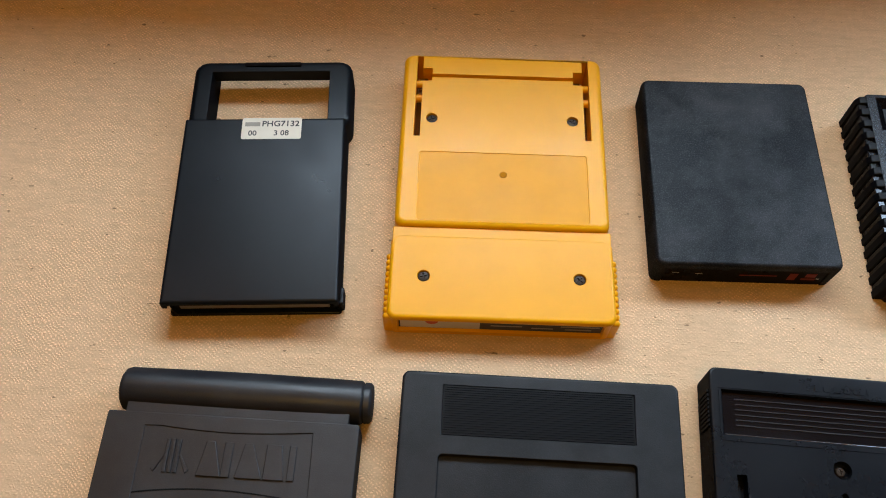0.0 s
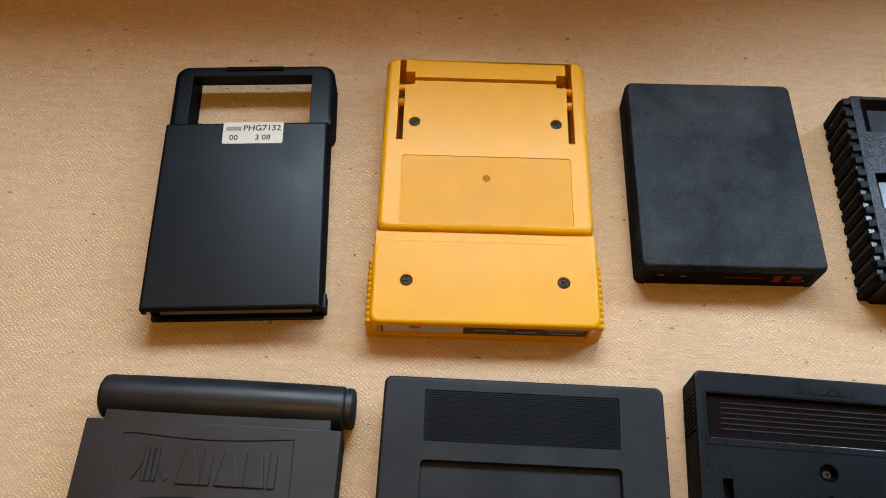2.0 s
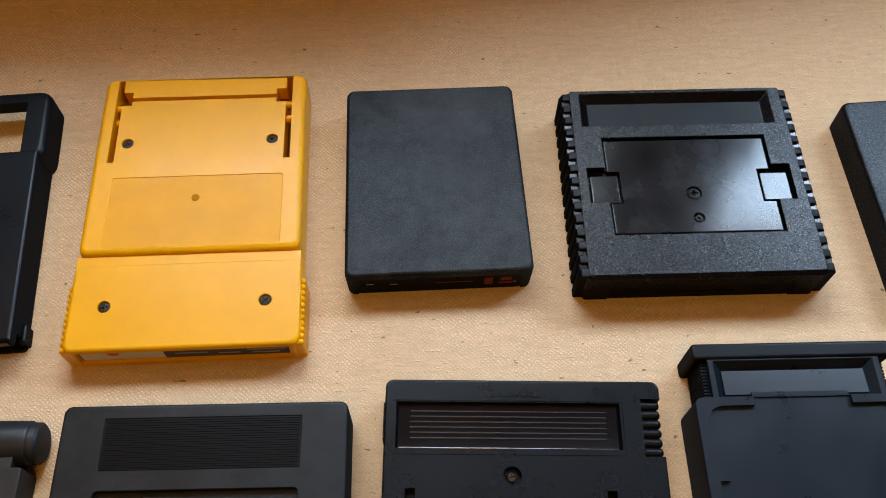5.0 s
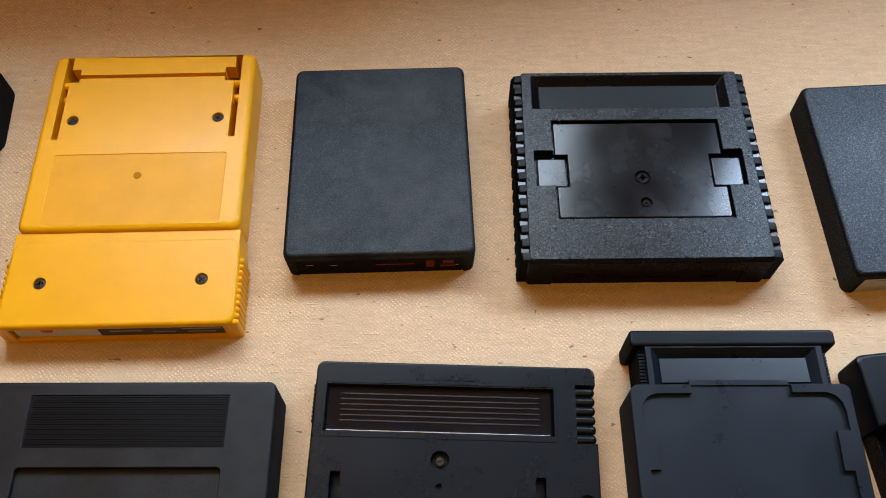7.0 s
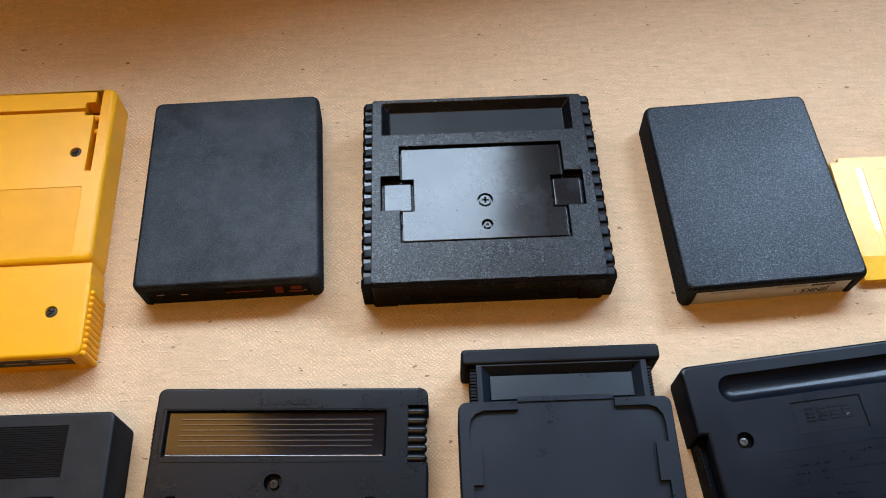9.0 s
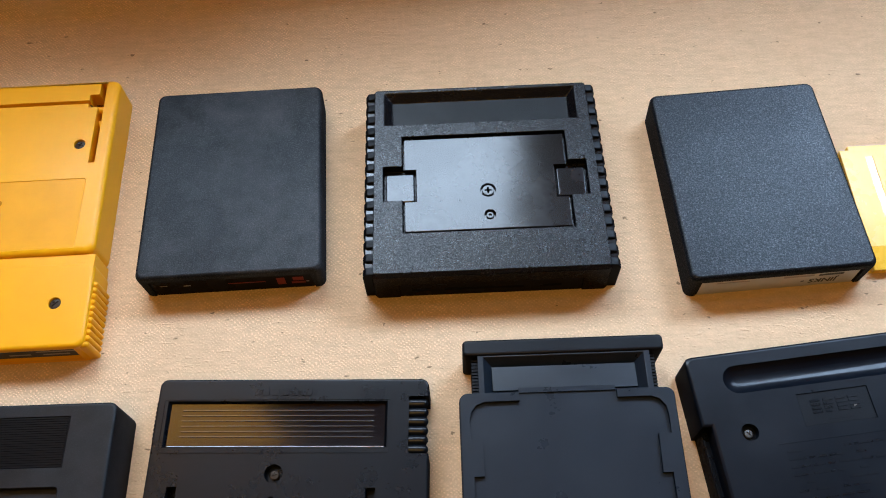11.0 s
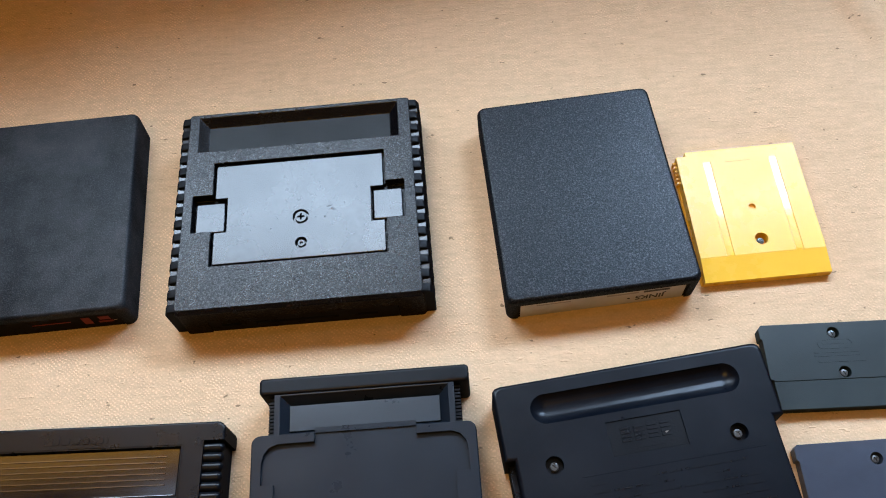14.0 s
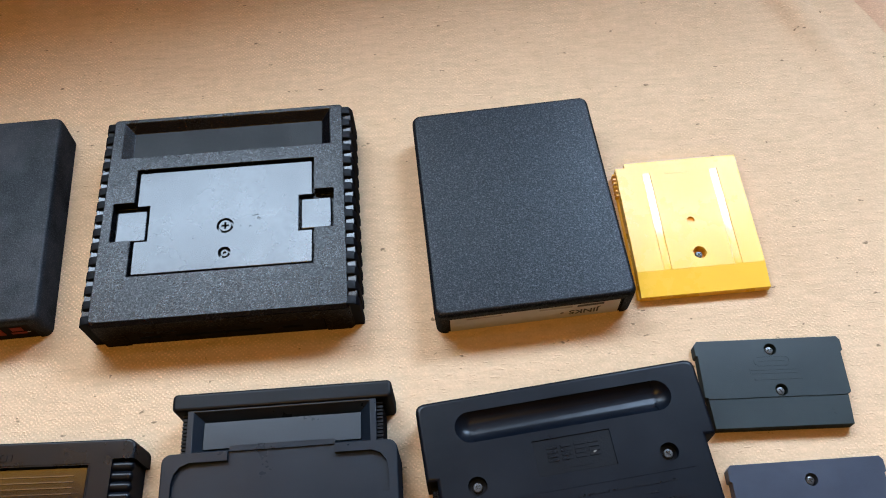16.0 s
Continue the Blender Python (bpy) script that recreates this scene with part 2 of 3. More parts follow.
def blind_material():
    m, N, K, b = nodes_of("amber_blind")
    tr = N.new("ShaderNodeBsdfTranslucent")
    K.new(ramp_of(N, K, noise_of(N, K, 90, 3, 0.6, (1, 1, 0.1)), [(0.3, (0.44, 0.18, 0.028)), (0.7, (0.52, 0.22, 0.036))]), tr.inputs["Color"])
    b.inputs["Base Color"].default_value, b.inputs["Roughness"].default_value = (0.62, 0.34, 0.08, 1), 0.9
    mix = N.new("ShaderNodeMixShader")
    mix.inputs[0].default_value = 0.6
    K.new(b.outputs[0], mix.inputs[1])
    K.new(tr.outputs[0], mix.inputs[2])
    K.new(mix.outputs[0], N["Material Output"].inputs["Surface"])
    return m


BLIND = blind_material()

# ---- mesh helpers (millimetres for the cartridges) ----


def rrect(cx, cy, w, d, r, n=5):
    """The outline of a rounded rectangle."""
    r = max(0.01, min(r, w / 2 - 0.01, d / 2 - 0.01))
    pts = []
    for sx, sy, a0 in ((1, 1, 0), (-1, 1, 90), (-1, -1, 180), (1, -1, 270)):
        for k in range(n + 1):
            a = radians(a0 + 90 * k / n)
            pts.append((cx + sx * (w / 2 - r) + r * math.cos(a), cy + sy * (d / 2 - r) + r * math.sin(a)))
    return pts


def circle(cx, cy, r, n=20):
    return [(cx + r * math.cos(2 * math.pi * k / n), cy + r * math.sin(2 * math.pi * k / n)) for k in range(n)]


def box4(x0, x1, y0, y1):
    return [(x0, y0), (x1, y0), (x1, y1), (x0, y1)]


def loft(levels, bm=None):
    """A closed solid through outlines of equal count, each with its height."""
    bm = bm or bmesh.new()
    rings = [[bm.verts.new((x, y, z)) for x, y in pts] for pts, z in levels]
    for a, b in zip(rings, rings[1:]):
        for k in range(len(a)):
            j = (k + 1) % len(a)
            bm.faces.new((a[k], a[j], b[j], b[k]))
    bm.faces.new(list(reversed(rings[0])))
    bm.faces.new(rings[-1])
    return bm


def prism(pts, z0, z1, bm=None):
    return loft([(pts, z0), (pts, z1)], bm)


def solid(cx, cy, w, d, z0, z1, r=1.0, edge=0.8, foot=0.4, draft=0.0, bm=None):
    """A moulded block: rounded corners, rounded top edge, small foot radius; draft narrows it towards the foot."""
    levels = []
    for k in range(3):
        a = radians(90 * k / 2)
        q = foot * (1 - math.sin(a)) + draft
        levels.append((rrect(cx, cy, w - 2 * q, d - 2 * q, r), z0 + foot * (1 - math.cos(a))))
    for k in range(5):
        a = radians(90 * k / 4)
        q = edge * (1 - math.cos(a))
        levels.append((rrect(cx, cy, w - 2 * q, d - 2 * q, r - q * 0.5), z1 - edge + edge * math.sin(a)))
    return loft(levels, bm)


def bar(x0, x1, y0, y1, z0, z1, bm=None):
    return prism(box4(x0, x1, y0, y1), z0, z1, bm)


def rod(p, q, r, n=14, bm=None):
    """A round bar from p to q."""
    bm = bm or bmesh.new()
    p, q = Vector(p), Vector(q)
    turn = (q - p).to_track_quat("Z", "Y").to_matrix().to_4x4()
    bmesh.ops.create_cone(bm, cap_ends=True, segments=n, radius1=r, radius2=r, depth=(q - p).length, matrix=Matrix.Translation((p + q) / 2) @ turn)
    return bm


def capsule(p, q, r, bm=None):
    bm = rod(p, q, r, 20, bm)
    for c in (p, q):
        bmesh.ops.create_uvsphere(bm, u_segments=20, v_segments=12, radius=r, matrix=Matrix.Translation(c))
    return bm


def carve(bm, *cutters):
    """The solid bm with the cutters taken away, one after the other."""
    def mesh_of(b):
        bmesh.ops.recalc_face_normals(b, faces=b.faces)
        me = bpy.data.meshes.new("tmp")
        b.to_mesh(me)
        b.free()
        return me
    base = new("tmp", mesh_of(bm))
    tools = []
    for c in cutters:
        tools.append(new("tmp", mesh_of(c)))
        mod = base.modifiers.new("cut", "BOOLEAN")
        mod.operation, mod.solver, mod.object, mod.use_self = "DIFFERENCE", "EXACT", tools[-1], True
    bpy.context.view_layer.update()
    me = bpy.data.meshes.new_from_object(base.evaluated_get(bpy.context.evaluated_depsgraph_get()))
    out = bmesh.new()
    out.from_mesh(me)
    for o in (base, *tools):
        bpy.data.objects.remove(o)
    bmesh.ops.remove_doubles(out, verts=out.verts, dist=0.0005)
    return out


def to_mesh(bm, name, scale=0.001, smooth=35):
    bmesh.ops.recalc_face_normals(bm, faces=bm.faces)
    bmesh.ops.scale(bm, vec=(scale,) * 3, verts=bm.verts)
    me = bpy.data.meshes.new(name)
    bm.to_mesh(me)
    bm.free()
    me.polygons.foreach_set("use_smooth", [True] * len(me.polygons))
    me.set_sharp_from_angle(angle=radians(smooth))
    return me


RECOLOURED = {}  # copies of shared meshes in another material


def part(name, bm, material, parent, label="", bevel=0.0, scale=0.001, at=None):
    """Links a bmesh, or a mesh that is made already, as one part under a thing."""
    me = bm if isinstance(bm, bpy.types.Mesh) else to_mesh(bm, name, scale)
    if not me.materials:
        me.materials.append(material)
    elif me.materials[0] != material:
        key = (me.name, material.name)
        if key not in RECOLOURED:
            RECOLOURED[key] = me.copy()
            RECOLOURED[key].materials[0] = material
        me = RECOLOURED[key]
    ob = new(name, me)
    ob.parent = parent
    if at is not None:
        ob.matrix_basis = at
    if bevel:
        mod = ob.modifiers.new("worn_edge", "BEVEL")
        mod.width, mod.segments, mod.limit_method, mod.angle_limit = bevel * 0.001, 2, "ANGLE", radians(40)
    wn_ = ob.modifiers.new("normals", "WEIGHTED_NORMAL")
    wn_.keep_sharp, wn_.weight = True, 80
    if label:
        tagged(ob, label)
    return ob


def thing(name, x, y, turn, label, category, group=""):
    """An Empty at a thing's base; x and y in millimetres."""
    ob = new(name)
    ob.empty_display_size = 0.02
    ob.matrix_world = pose(x / 1000, y / 1000, 0, 0, 0, turn)
    return tagged(ob, label, category, group)


def mm(x, y, z, rx=0, ry=0, rz=0):
    return pose(x / 1000, y / 1000, z / 1000, rx, ry, rz)


def lettering(body, size, thick=0.08, weight=0.0):
    """Words in the built-in font as a solid, centred, in millimetres."""
    cu = bpy.data.curves.new("words", "FONT")
    cu.offset = weight
    cu.body, cu.size, cu.extrude, cu.align_x, cu.align_y, cu.resolution_u = body, size, thick, "CENTER", "CENTER", 3
    ob = new("words", cu)
    bpy.context.view_layer.update()
    me = bpy.data.meshes.new_from_object(ob.evaluated_get(bpy.context.evaluated_depsgraph_get()))
    bpy.data.objects.remove(ob)
    bm = bmesh.new()
    bm.from_mesh(me)
    return bm


def screw_mesh(r):
    """A cross-head screw, its crown at height 0."""
    head = loft([(circle(0, 0, r, 20), -2.0), (circle(0, 0, r, 20), -0.35), (circle(0, 0, r * 0.86, 20), -0.08), (circle(0, 0, r * 0.6, 20), 0)])
    return to_mesh(carve(head, bar(-r * 0.62, r * 0.62, -r * 0.13, r * 0.13, -0.8, 1), bar(-r * 0.13, r * 0.13, -r * 0.62, r * 0.62, -0.8, 1)), "screw")


def flat_screw_mesh(r):
    """A flat cross-head screw, its face at height 0."""
    head = loft([(circle(0, 0, r, 28), -2.0), (circle(0, 0, r, 28), -0.12), (circle(0, 0, r * 0.95, 28), 0)])
    return to_mesh(carve(head, bar(-r * 0.6, r * 0.6, -r * 0.17, r * 0.17, -1.4, 1), bar(-r * 0.17, r * 0.17, -r * 0.6, r * 0.6, -1.4, 1)), "screw")


# ---- room ----


def wall(name, x0, x1, y0, y1, z0, z1, holes=()):
    bm = bar(x0, x1, y0, y1, z0, z1)
    if holes:
        bm = carve(bm, *[bar(a, b, y0 - 0.1, y1 + 0.1, c, d) for a, b, c, d in holes])
    ob = new(name, to_mesh(bm, name, 1.0))
    ob.data.materials.append(PAINT)
    return tagged(ob, "unseen plain wall of the room, ochre for warm bounce", "wall", kind="structure")


fl = new("floor", to_mesh(bar(-2.2, 2.2, -2.6, WALL_Y, -0.10, -0.004), "floor", 1.0))
fl.data.materials.append(CARPET)
tagged(fl, "dark grey carpet under the cotton cloth", "floor", kind="structure")
wall("wall_north", -2.2, 2.2, WALL_Y, WALL_Y + 0.14, -0.1, 2.45, (WIN_A, WIN_B, WIN_C, ADDED_PANE))
wall("wall_south", -2.2, 2.2, -2.75, -2.6, -0.1, 2.45)
wall("wall_west", -2.35, -2.2, -2.75, WALL_Y + 0.14, -0.1, 2.45)
wall("wall_east", 2.2, 2.35, -2.75, WALL_Y + 0.14, -0.1, 2.45)
ce = new("ceiling", to_mesh(bar(-2.35, 2.35, -2.75, WALL_Y + 0.14, 2.45, 2.55), "ceiling", 1.0))
ce.data.materials.append(PAINT)
tagged(ce, "unseen plain ceiling, ochre for warm bounce", "ceiling", kind="structure")

# the fourth frame only surrounds the added high pane
for k, (a, b, c, d) in enumerate((WIN_A, WIN_B, WIN_C, ADDED_PANE)):
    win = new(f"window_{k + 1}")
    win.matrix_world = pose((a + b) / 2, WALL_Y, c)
    tagged(win, "small white framed window behind an amber curtain" if k == 2 else "unseen white framed window with plain trim", "window", kind="structure")
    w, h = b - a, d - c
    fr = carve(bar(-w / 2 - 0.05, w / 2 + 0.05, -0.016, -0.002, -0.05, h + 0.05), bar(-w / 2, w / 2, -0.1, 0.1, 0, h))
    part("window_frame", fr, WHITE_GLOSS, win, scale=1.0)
    if k < 2:
        # unseen boards under the openings, added to darken the far cloth
        s0, s1, deep = ((-0.66, 0.02, 0.168), (0.024, 0.27, 0.138))[k]
        part("shade_board", bar(s0 - (a + b) / 2, s1 - (a + b) / 2, -deep, 0.0, 0.20 - c, 0.222 - c), WHITE_GLOSS, win, scale=1.0)
    if k != 2:
        continue
    for name, x0, x1, z0, z1 in (("curtain", -w / 2, w / 2, 0, h),):
        bl = bmesh.new()
        cols = [[bl.verts.new((x0 + (x1 - x0) * i / 60, 0.010 + 0.004 * math.sin(i * 1.3), z)) for z in (z0, z1)] for i in range(61)]
        for p, q in zip(cols, cols[1:]):
            bl.faces.new((p[0], q[0], q[1], p[1]))
        part(name, bl, BLIND, win, "amber woven curtain with daylight behind it", scale=1.0)

# housing added round the fill light; no such lamp is in view
added_lamp = new("fill_lamp")
added_lamp.matrix_world = pose(-0.10, -0.95, 2.05)
tagged(added_lamp, "unseen round lamp with an amber shade, added for warm fill", "lamp")
part("shade", carve(prism(circle(0, 0, 0.34, 40), 0, 0.22), prism(circle(0, 0, 0.325, 40), -0.1, 0.205)), BLIND, added_lamp, scale=1.0)
part("cord", prism(circle(0, 0, 0.006, 8), 0.22, 0.40), WHITE_GLOSS, added_lamp, scale=1.0)

# ---- cloth ----


def cloth_edge(y):
    """x of the cloth's hemmed edge at y, in metres."""
    return 0.4578 - 0.39 * y


def cloth_height(x, y):
    d = cloth_edge(y) - x
    h = 0.0058 * math.exp(-((d - 0.0445) / 0.0065) ** 2) * max(0.0, min(1.0, (y - 0.03) / 0.08))
    h += 0.0014 * math.exp(-((d - 0.0050) / 0.0060) ** 4) - 0.0004 * math.exp(-((d - 0.0125) / 0.0022) ** 2)
    far = max(0.0, min(1.0, (abs(y) - 0.12) / 0.1))
    return h + far * 0.0008 * noise.noise((x * 9, y * 9, 0.3))


def cloth():
    rows, cols = 150, 150
    bm = bmesh.new()
    grid = []
    for j in range(rows + 1):
        y = -0.42 + 0.74 * j / rows
        line = []
        for i in range(cols + 1):
            u = i / cols
            x1 = cloth_edge(y) + 0.0012 * math.sin(y * 90)
            x = -0.75 + (x1 + 0.75) * (1 - (1 - u) ** 1.8)
            line.append(bm.verts.new((x, y, cloth_height(x, y))))
        grid.append(line)
    for j in range(rows):
        for i in range(cols):
            bm.faces.new((grid[j][i], grid[j][i + 1], grid[j + 1][i + 1], grid[j + 1][i]))
    bmesh.ops.recalc_face_normals(bm, faces=bm.faces)
    ob = new("tablecloth", to_mesh(bm, "tablecloth", 1.0, 80))
    ob.data.materials.append(CLOTH)
    ob.data.materials.append(SELVAGE)
    for face in ob.data.polygons:
        face.material_index = int(1 - (face.center.x + 0.75) / (cloth_edge(face.center.y) + 0.75) < 0.0095)
    mod = ob.modifiers.new("thickness", "SOLIDIFY")
    mod.thickness, mod.offset = 0.0036, -1
    return tagged(ob, "unbleached beige woven cotton cloth with dark flecks and a pinkish selvage", "cloth")


sheet = cloth()


def torn_strip():
    """A narrow, ragged strip of pale grey paper on the floor beside the cloth."""
    rng = random.Random(11)
    inner, outer = [], []
    for k in range(46):
        y = 0.045 + 0.165 * k / 45
        x = cloth_edge(y) + 0.0085
        inner.append((x + rng.uniform(-0.0009, 0.0009), y))
        outer.append((x + 0.0042 + rng.uniform(-0.0014, 0.0016), y))
    ob = new("torn_strip", to_mesh(prism(inner + outer[::-1], -0.004, -0.0032), "torn_strip", 1.0))
    ob.data.materials.append(GREY_TORN)
    return tagged(ob, "ragged pale grey paper strip on the carpet beside the cloth", "paper strip")


torn_strip()

# ---- the cartridges ----
SCREW_WIDE, SCREW_BIG, SCREW_MID, SCREW_SMALL = flat_screw_mesh(2.55), screw_mesh(2.4), screw_mesh(2.0), screw_mesh(1.5)


def screw(parent, x, y, z, mesh, material, turn=0, size=1.0):
    return part("screw", mesh, material, parent, at=mm(x, y, z, rz=turn) @ Matrix.Scale(size, 4))


def handled_cartridge():
    c = thing("handled_cartridge", -209.8, -29.3, 3.8, "black game cartridge with a carrying handle and white sticker", "game cartridge", "game cartridges on the cloth")
    shell = carve(solid(-0.3, 0, 73.0, 92.4, 3.0, 20, 0.8, 1.5, 0.2), bar(-34.6, 34.0, -60, 44.0, 0, 17.6), bar(-60, 60, -60, -41.0, 0, 15.0))
    part("sleeve", shell, BLACK_DEEP, c, bevel=0.2)
    part("base", bar(-34.2, 33.6, -42.0, 43.6, 0.4, 17.4), BLACK_SMOOTH, c, bevel=0.4)
    part("base_lip", solid(0.0, 0.4, 72.8, 90.2, 0, 4.6, 1.5, 0.8), BLACK_SMOOTH, c)
    part("end_tab", solid(36.0, -39.0, 3.2, 8.0, 0, 10.5, 0.8, 0.8), BLACK_SMOOTH, c)
    part("liner", bar(-31.5, 31.5, -42.6, -41.6, 6.5, 11.0), GREY_LINER, c, "thin pale grey liner inside the open end", bevel=0.2)
    frame_ = solid(1.2, 60.8, 74.5, 38.6, 0, 19.4, 6.0, 3.0, 0.4)
    frame_ = carve(frame_, bar(-27.4, 27.8, 30, 73.3, -1, 30), bar(-27.4, 27.8, 73.0, 90, -1, 12.4))
    part("handle", frame_, BLACK_DEEP, c, bevel=0.5)
    part("handle_inlay", solid(1.0, 77.2, 26.5, 2.2, 18.8, 20.2, 0.5, 0.3), BLACK_DULL, c)
    st = part("sticker", solid(2.9, 40.2, 27.0, 11.6, 20.0, 20.12, 0.9, 0.05, 0.02), WHITE_PAPER, c, "small white paper sticker with printed code")
    words = lettering("PHG7132", 4.3, 0.03, 0.07)
    part("print", words, INK, st, at=mm(6.9, 42.6, 20.17))
    part("print", lettering("00", 3.9, 0.03, 0.07), INK, st, at=mm(-5.6, 37.5, 20.17))
    part("print", lettering("3 08", 3.9, 0.03, 0.07), INK, st, at=mm(7.4, 37.5, 20.17))
    part("print", bar(-9.2, -2.4, 41.4, 43.6, 20.12, 20.2), INK_PALE, st)
    return c


def yellow_cartridge():
    c = thing("yellow_cartridge", -104.5, -9.0, 0.9, "bright yellow plastic game cartridge with ribbed sides", "game cartridge", "game cartridges on the cloth")
    # upper half: rails, slots, flap line and label field
    up = solid(0, 20.5, 92.8, 93.5, 0, 20.8, 4.0, 2.6, 0.5)
    up = carve(up,
               bar(-40.2, -37.4, 20.0, 65.6, 1.6, 30), bar(37.4, 40.2, 20.0, 65.6, 1.6, 30),
               bar(-35.2, 35.6, 53.5, 55.4, 10, 30),
               bar(-39, -33.0, 51.2, 58.6, 12, 30), bar(33.0, 39, 51.2, 58.6, 12, 30),
               prism(rrect(0.3, -5.9, 74.6, 35.2, 1.2), 20.5, 30),
               bar(-37.4, 37.4, 66.6, 80, 8, 30),
               prism(circle(-32.3, 30.0, 2.6), 17, 30), prism(circle(32.0, 30.4, 2.6), 17, 30))
    part("upper_shell", up, YELLOW, c, bevel=0.25)
    # shade in the slots, hinges and flap line, put in as brown sheets
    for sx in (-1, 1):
        part("slot_shade", bar(sx * 38.8 - 1.35, sx * 38.8 + 1.35, 20.1, 50.8, 1.7, 10.5), YELLOW_SHADE, c, "dark brown sheet standing for shade in the slot")
        part("hinge_shade", bar(sx * 36.2 - 2.9, sx * 36.2 + 1.1, 51.4, 58.4, 12.02, 13.0), YELLOW_SHADE, c, "dark brown sheet standing for shade in the hinge")
    part("flap_shade", bar(-33.0, 33.0, 53.75, 55.15, 10.02, 17.6), YELLOW_SHADE, c, "dark brown strip standing for shade in the flap line")
    lo = solid(0, -49.0, 94.4, 39.4, 0, 18.9, 4.0, 1.8, 0.8)
    lo = carve(lo, prism(circle(-32.6, -49.2, 2.6), 16, 30), prism(circle(32.6, -48.6, 2.6), 16, 30),
               bar(-42.5, 42.5, -90, -67.0, 6.4, 16.4))
    part("lower_shell", lo, YELLOW, c, bevel=0.25)
    part("seam_strip", bar(-46.6, 46.6, -36.4, -26.0, 1, 18.75), YELLOW, c, bevel=0.3)
    part("label_field", prism(rrect(0.3, -5.9, 74.0, 34.6, 1.0), 20.1, 20.53), YELLOW_MATTE, c, "dull sunken field for a label")
    part("moulding_mark", prism(circle(0.4, 0.6, 1.7, 18), 20.2, 20.75), YELLOW_DARK, c, bevel=0.1)
    for sx in (-1, 1):
        part("hinge_pin", rod((sx * 35.6, 51.5, 17.4), (sx * 40.4, 51.5, 17.4), 1.7), YELLOW, c)
        part("hinge_pin", rod((sx * 37.2, 44.4, 15.8), (sx * 40.3, 44.4, 15.8), 1.9), YELLOW, c)
    rib = to_mesh(solid(0, 0, 5.2, 2.66, 0.4, 17.4, 1.25, 1.3), "rib")
    for k in range(11):
        for sx in (-1, 1):
            part("rib", rib, YELLOW, c, at=mm(sx * 46.2, -39.6 - 2.72 * k, 0))
    for x, y, z, a in ((-32.3, 30.0, 20.0, 20), (32.0, 30.4, 20.0, 65), (-32.6, -49.2, 18.3, 10), (32.6, -48.6, 18.3, 45)):
        screw(c, x, y, z, SCREW_BIG, DARK_STEEL, a)
    lab = part("end_label", bar(-42.2, 42.2, -67.25, -66.9, 6.5, 16.3), INK, c, "printed paper label on the cartridge end")
    part("label_field", bar(-41.6, -8.5, -67.35, -67.2, 6.8, 16.0), CREAM_PAPER, lab)
    part("label_mark", prism(circle(-28.5, 0, 2.6, 16), -0.07, 0.07), RED_INK, lab, at=mm(0, -67.4, 13.4, rx=90))
    for x0, x1, z0 in ((-4, 9, 10.2), (13, 22, 9.0), (25, 41, 11.5), (27, 38, 8.6)):
        part("print", bar(x0, x1, -67.36, -67.2, z0, z0 + 1.0), INK_PALE, lab)
    return c


def plain_cartridge(x, y, turn, w, d, material, label):
    c = thing("plain_cartridge", x, y, turn, label, "game cartridge", "game cartridges on the cloth")
    levels = []
    for q, z in ((1.6, 0.0), (0.9, 0.6), (0.5, 2.0), (0, 17.5), (0.12, 18.7), (0.5, 19.6), (1.05, 20.2), (1.8, 20.5)):
        o = rrect(0, 0, w - 2 * q, d - 2 * q, 3.4 - q * 0.4, 6)
        o = [(px * (1 - 0.014 * py / (d / 2)), py) for px, py in o]
        levels.append((o, z))
    sh = carve(loft(levels), bar(-w / 2 + 4.5, w / 2 - 4.5, -d, -d / 2 + 1.0, 2.6, 16.6))
    part("shell", sh, material, c, bevel=0.25)
    return c


def red_label_cartridge():
    c = plain_cartridge(-0.5, 0.9, 1.3, 78.2, 97.8, BLACK_PEBBLE_FINE, "plain black game cartridge with a dark red-marked end label")
    lab = part("end_label", bar(-34, 34, -48.1, -47.85, 2.9, 16.3), BLACK_SMOOTH, c, "black paper label with red and white marks")
    for x0, x1, z0, z1, m in ((19.0, 22.5, 7.5, 13.5, RED_DIM), (26.0, 30.5, 10.5, 13.5, RED_DIM), (25.0, 31.0, 7.8, 9.4, RED_DIM), (-31, -28, 11.6, 12.0, INK_PALE), (-21, -18, 11.0, 11.4, INK_PALE), (-2, 14, 10.6, 11.2, RED_DIM), (31.4, 32.6, 8.8, 9.4, INK_PALE)):
        part("print", bar(x0, x1, -48.2, -48.05, z0, z1), m, lab)
    return c


def white_label_cartridge():
    c = plain_cartridge(230.0, -9.0, 3.0, 77.5, 96.0, BLACK_PEBBLE, "pebbled black game cartridge with a white end label")
    lab = part("end_label", bar(-33.4, 33.4, -47.2, -46.95, 3.0, 16.2), SHADED_PAPER, c, "white paper label printed with a black title")
    part("print", lettering("JINKS", 5.0, 0.03, 0.12), INK, lab, at=mm(19.5, -47.25, 8.4, 90, 180, 0))
    for x0, x1, z0, z1, m in ((16.5, 27, 12.6, 14.2, INK), (1.5, 14.5, 12.8, 14.2, INK_PALE), (10.2, 11.4, 8.2, 9.0, INK), (-27, -13, 13.0, 13.8, INK_PALE)):
        part("print", bar(x0, x1, -47.3, -47.1, z0, z1), m, lab)
    return c


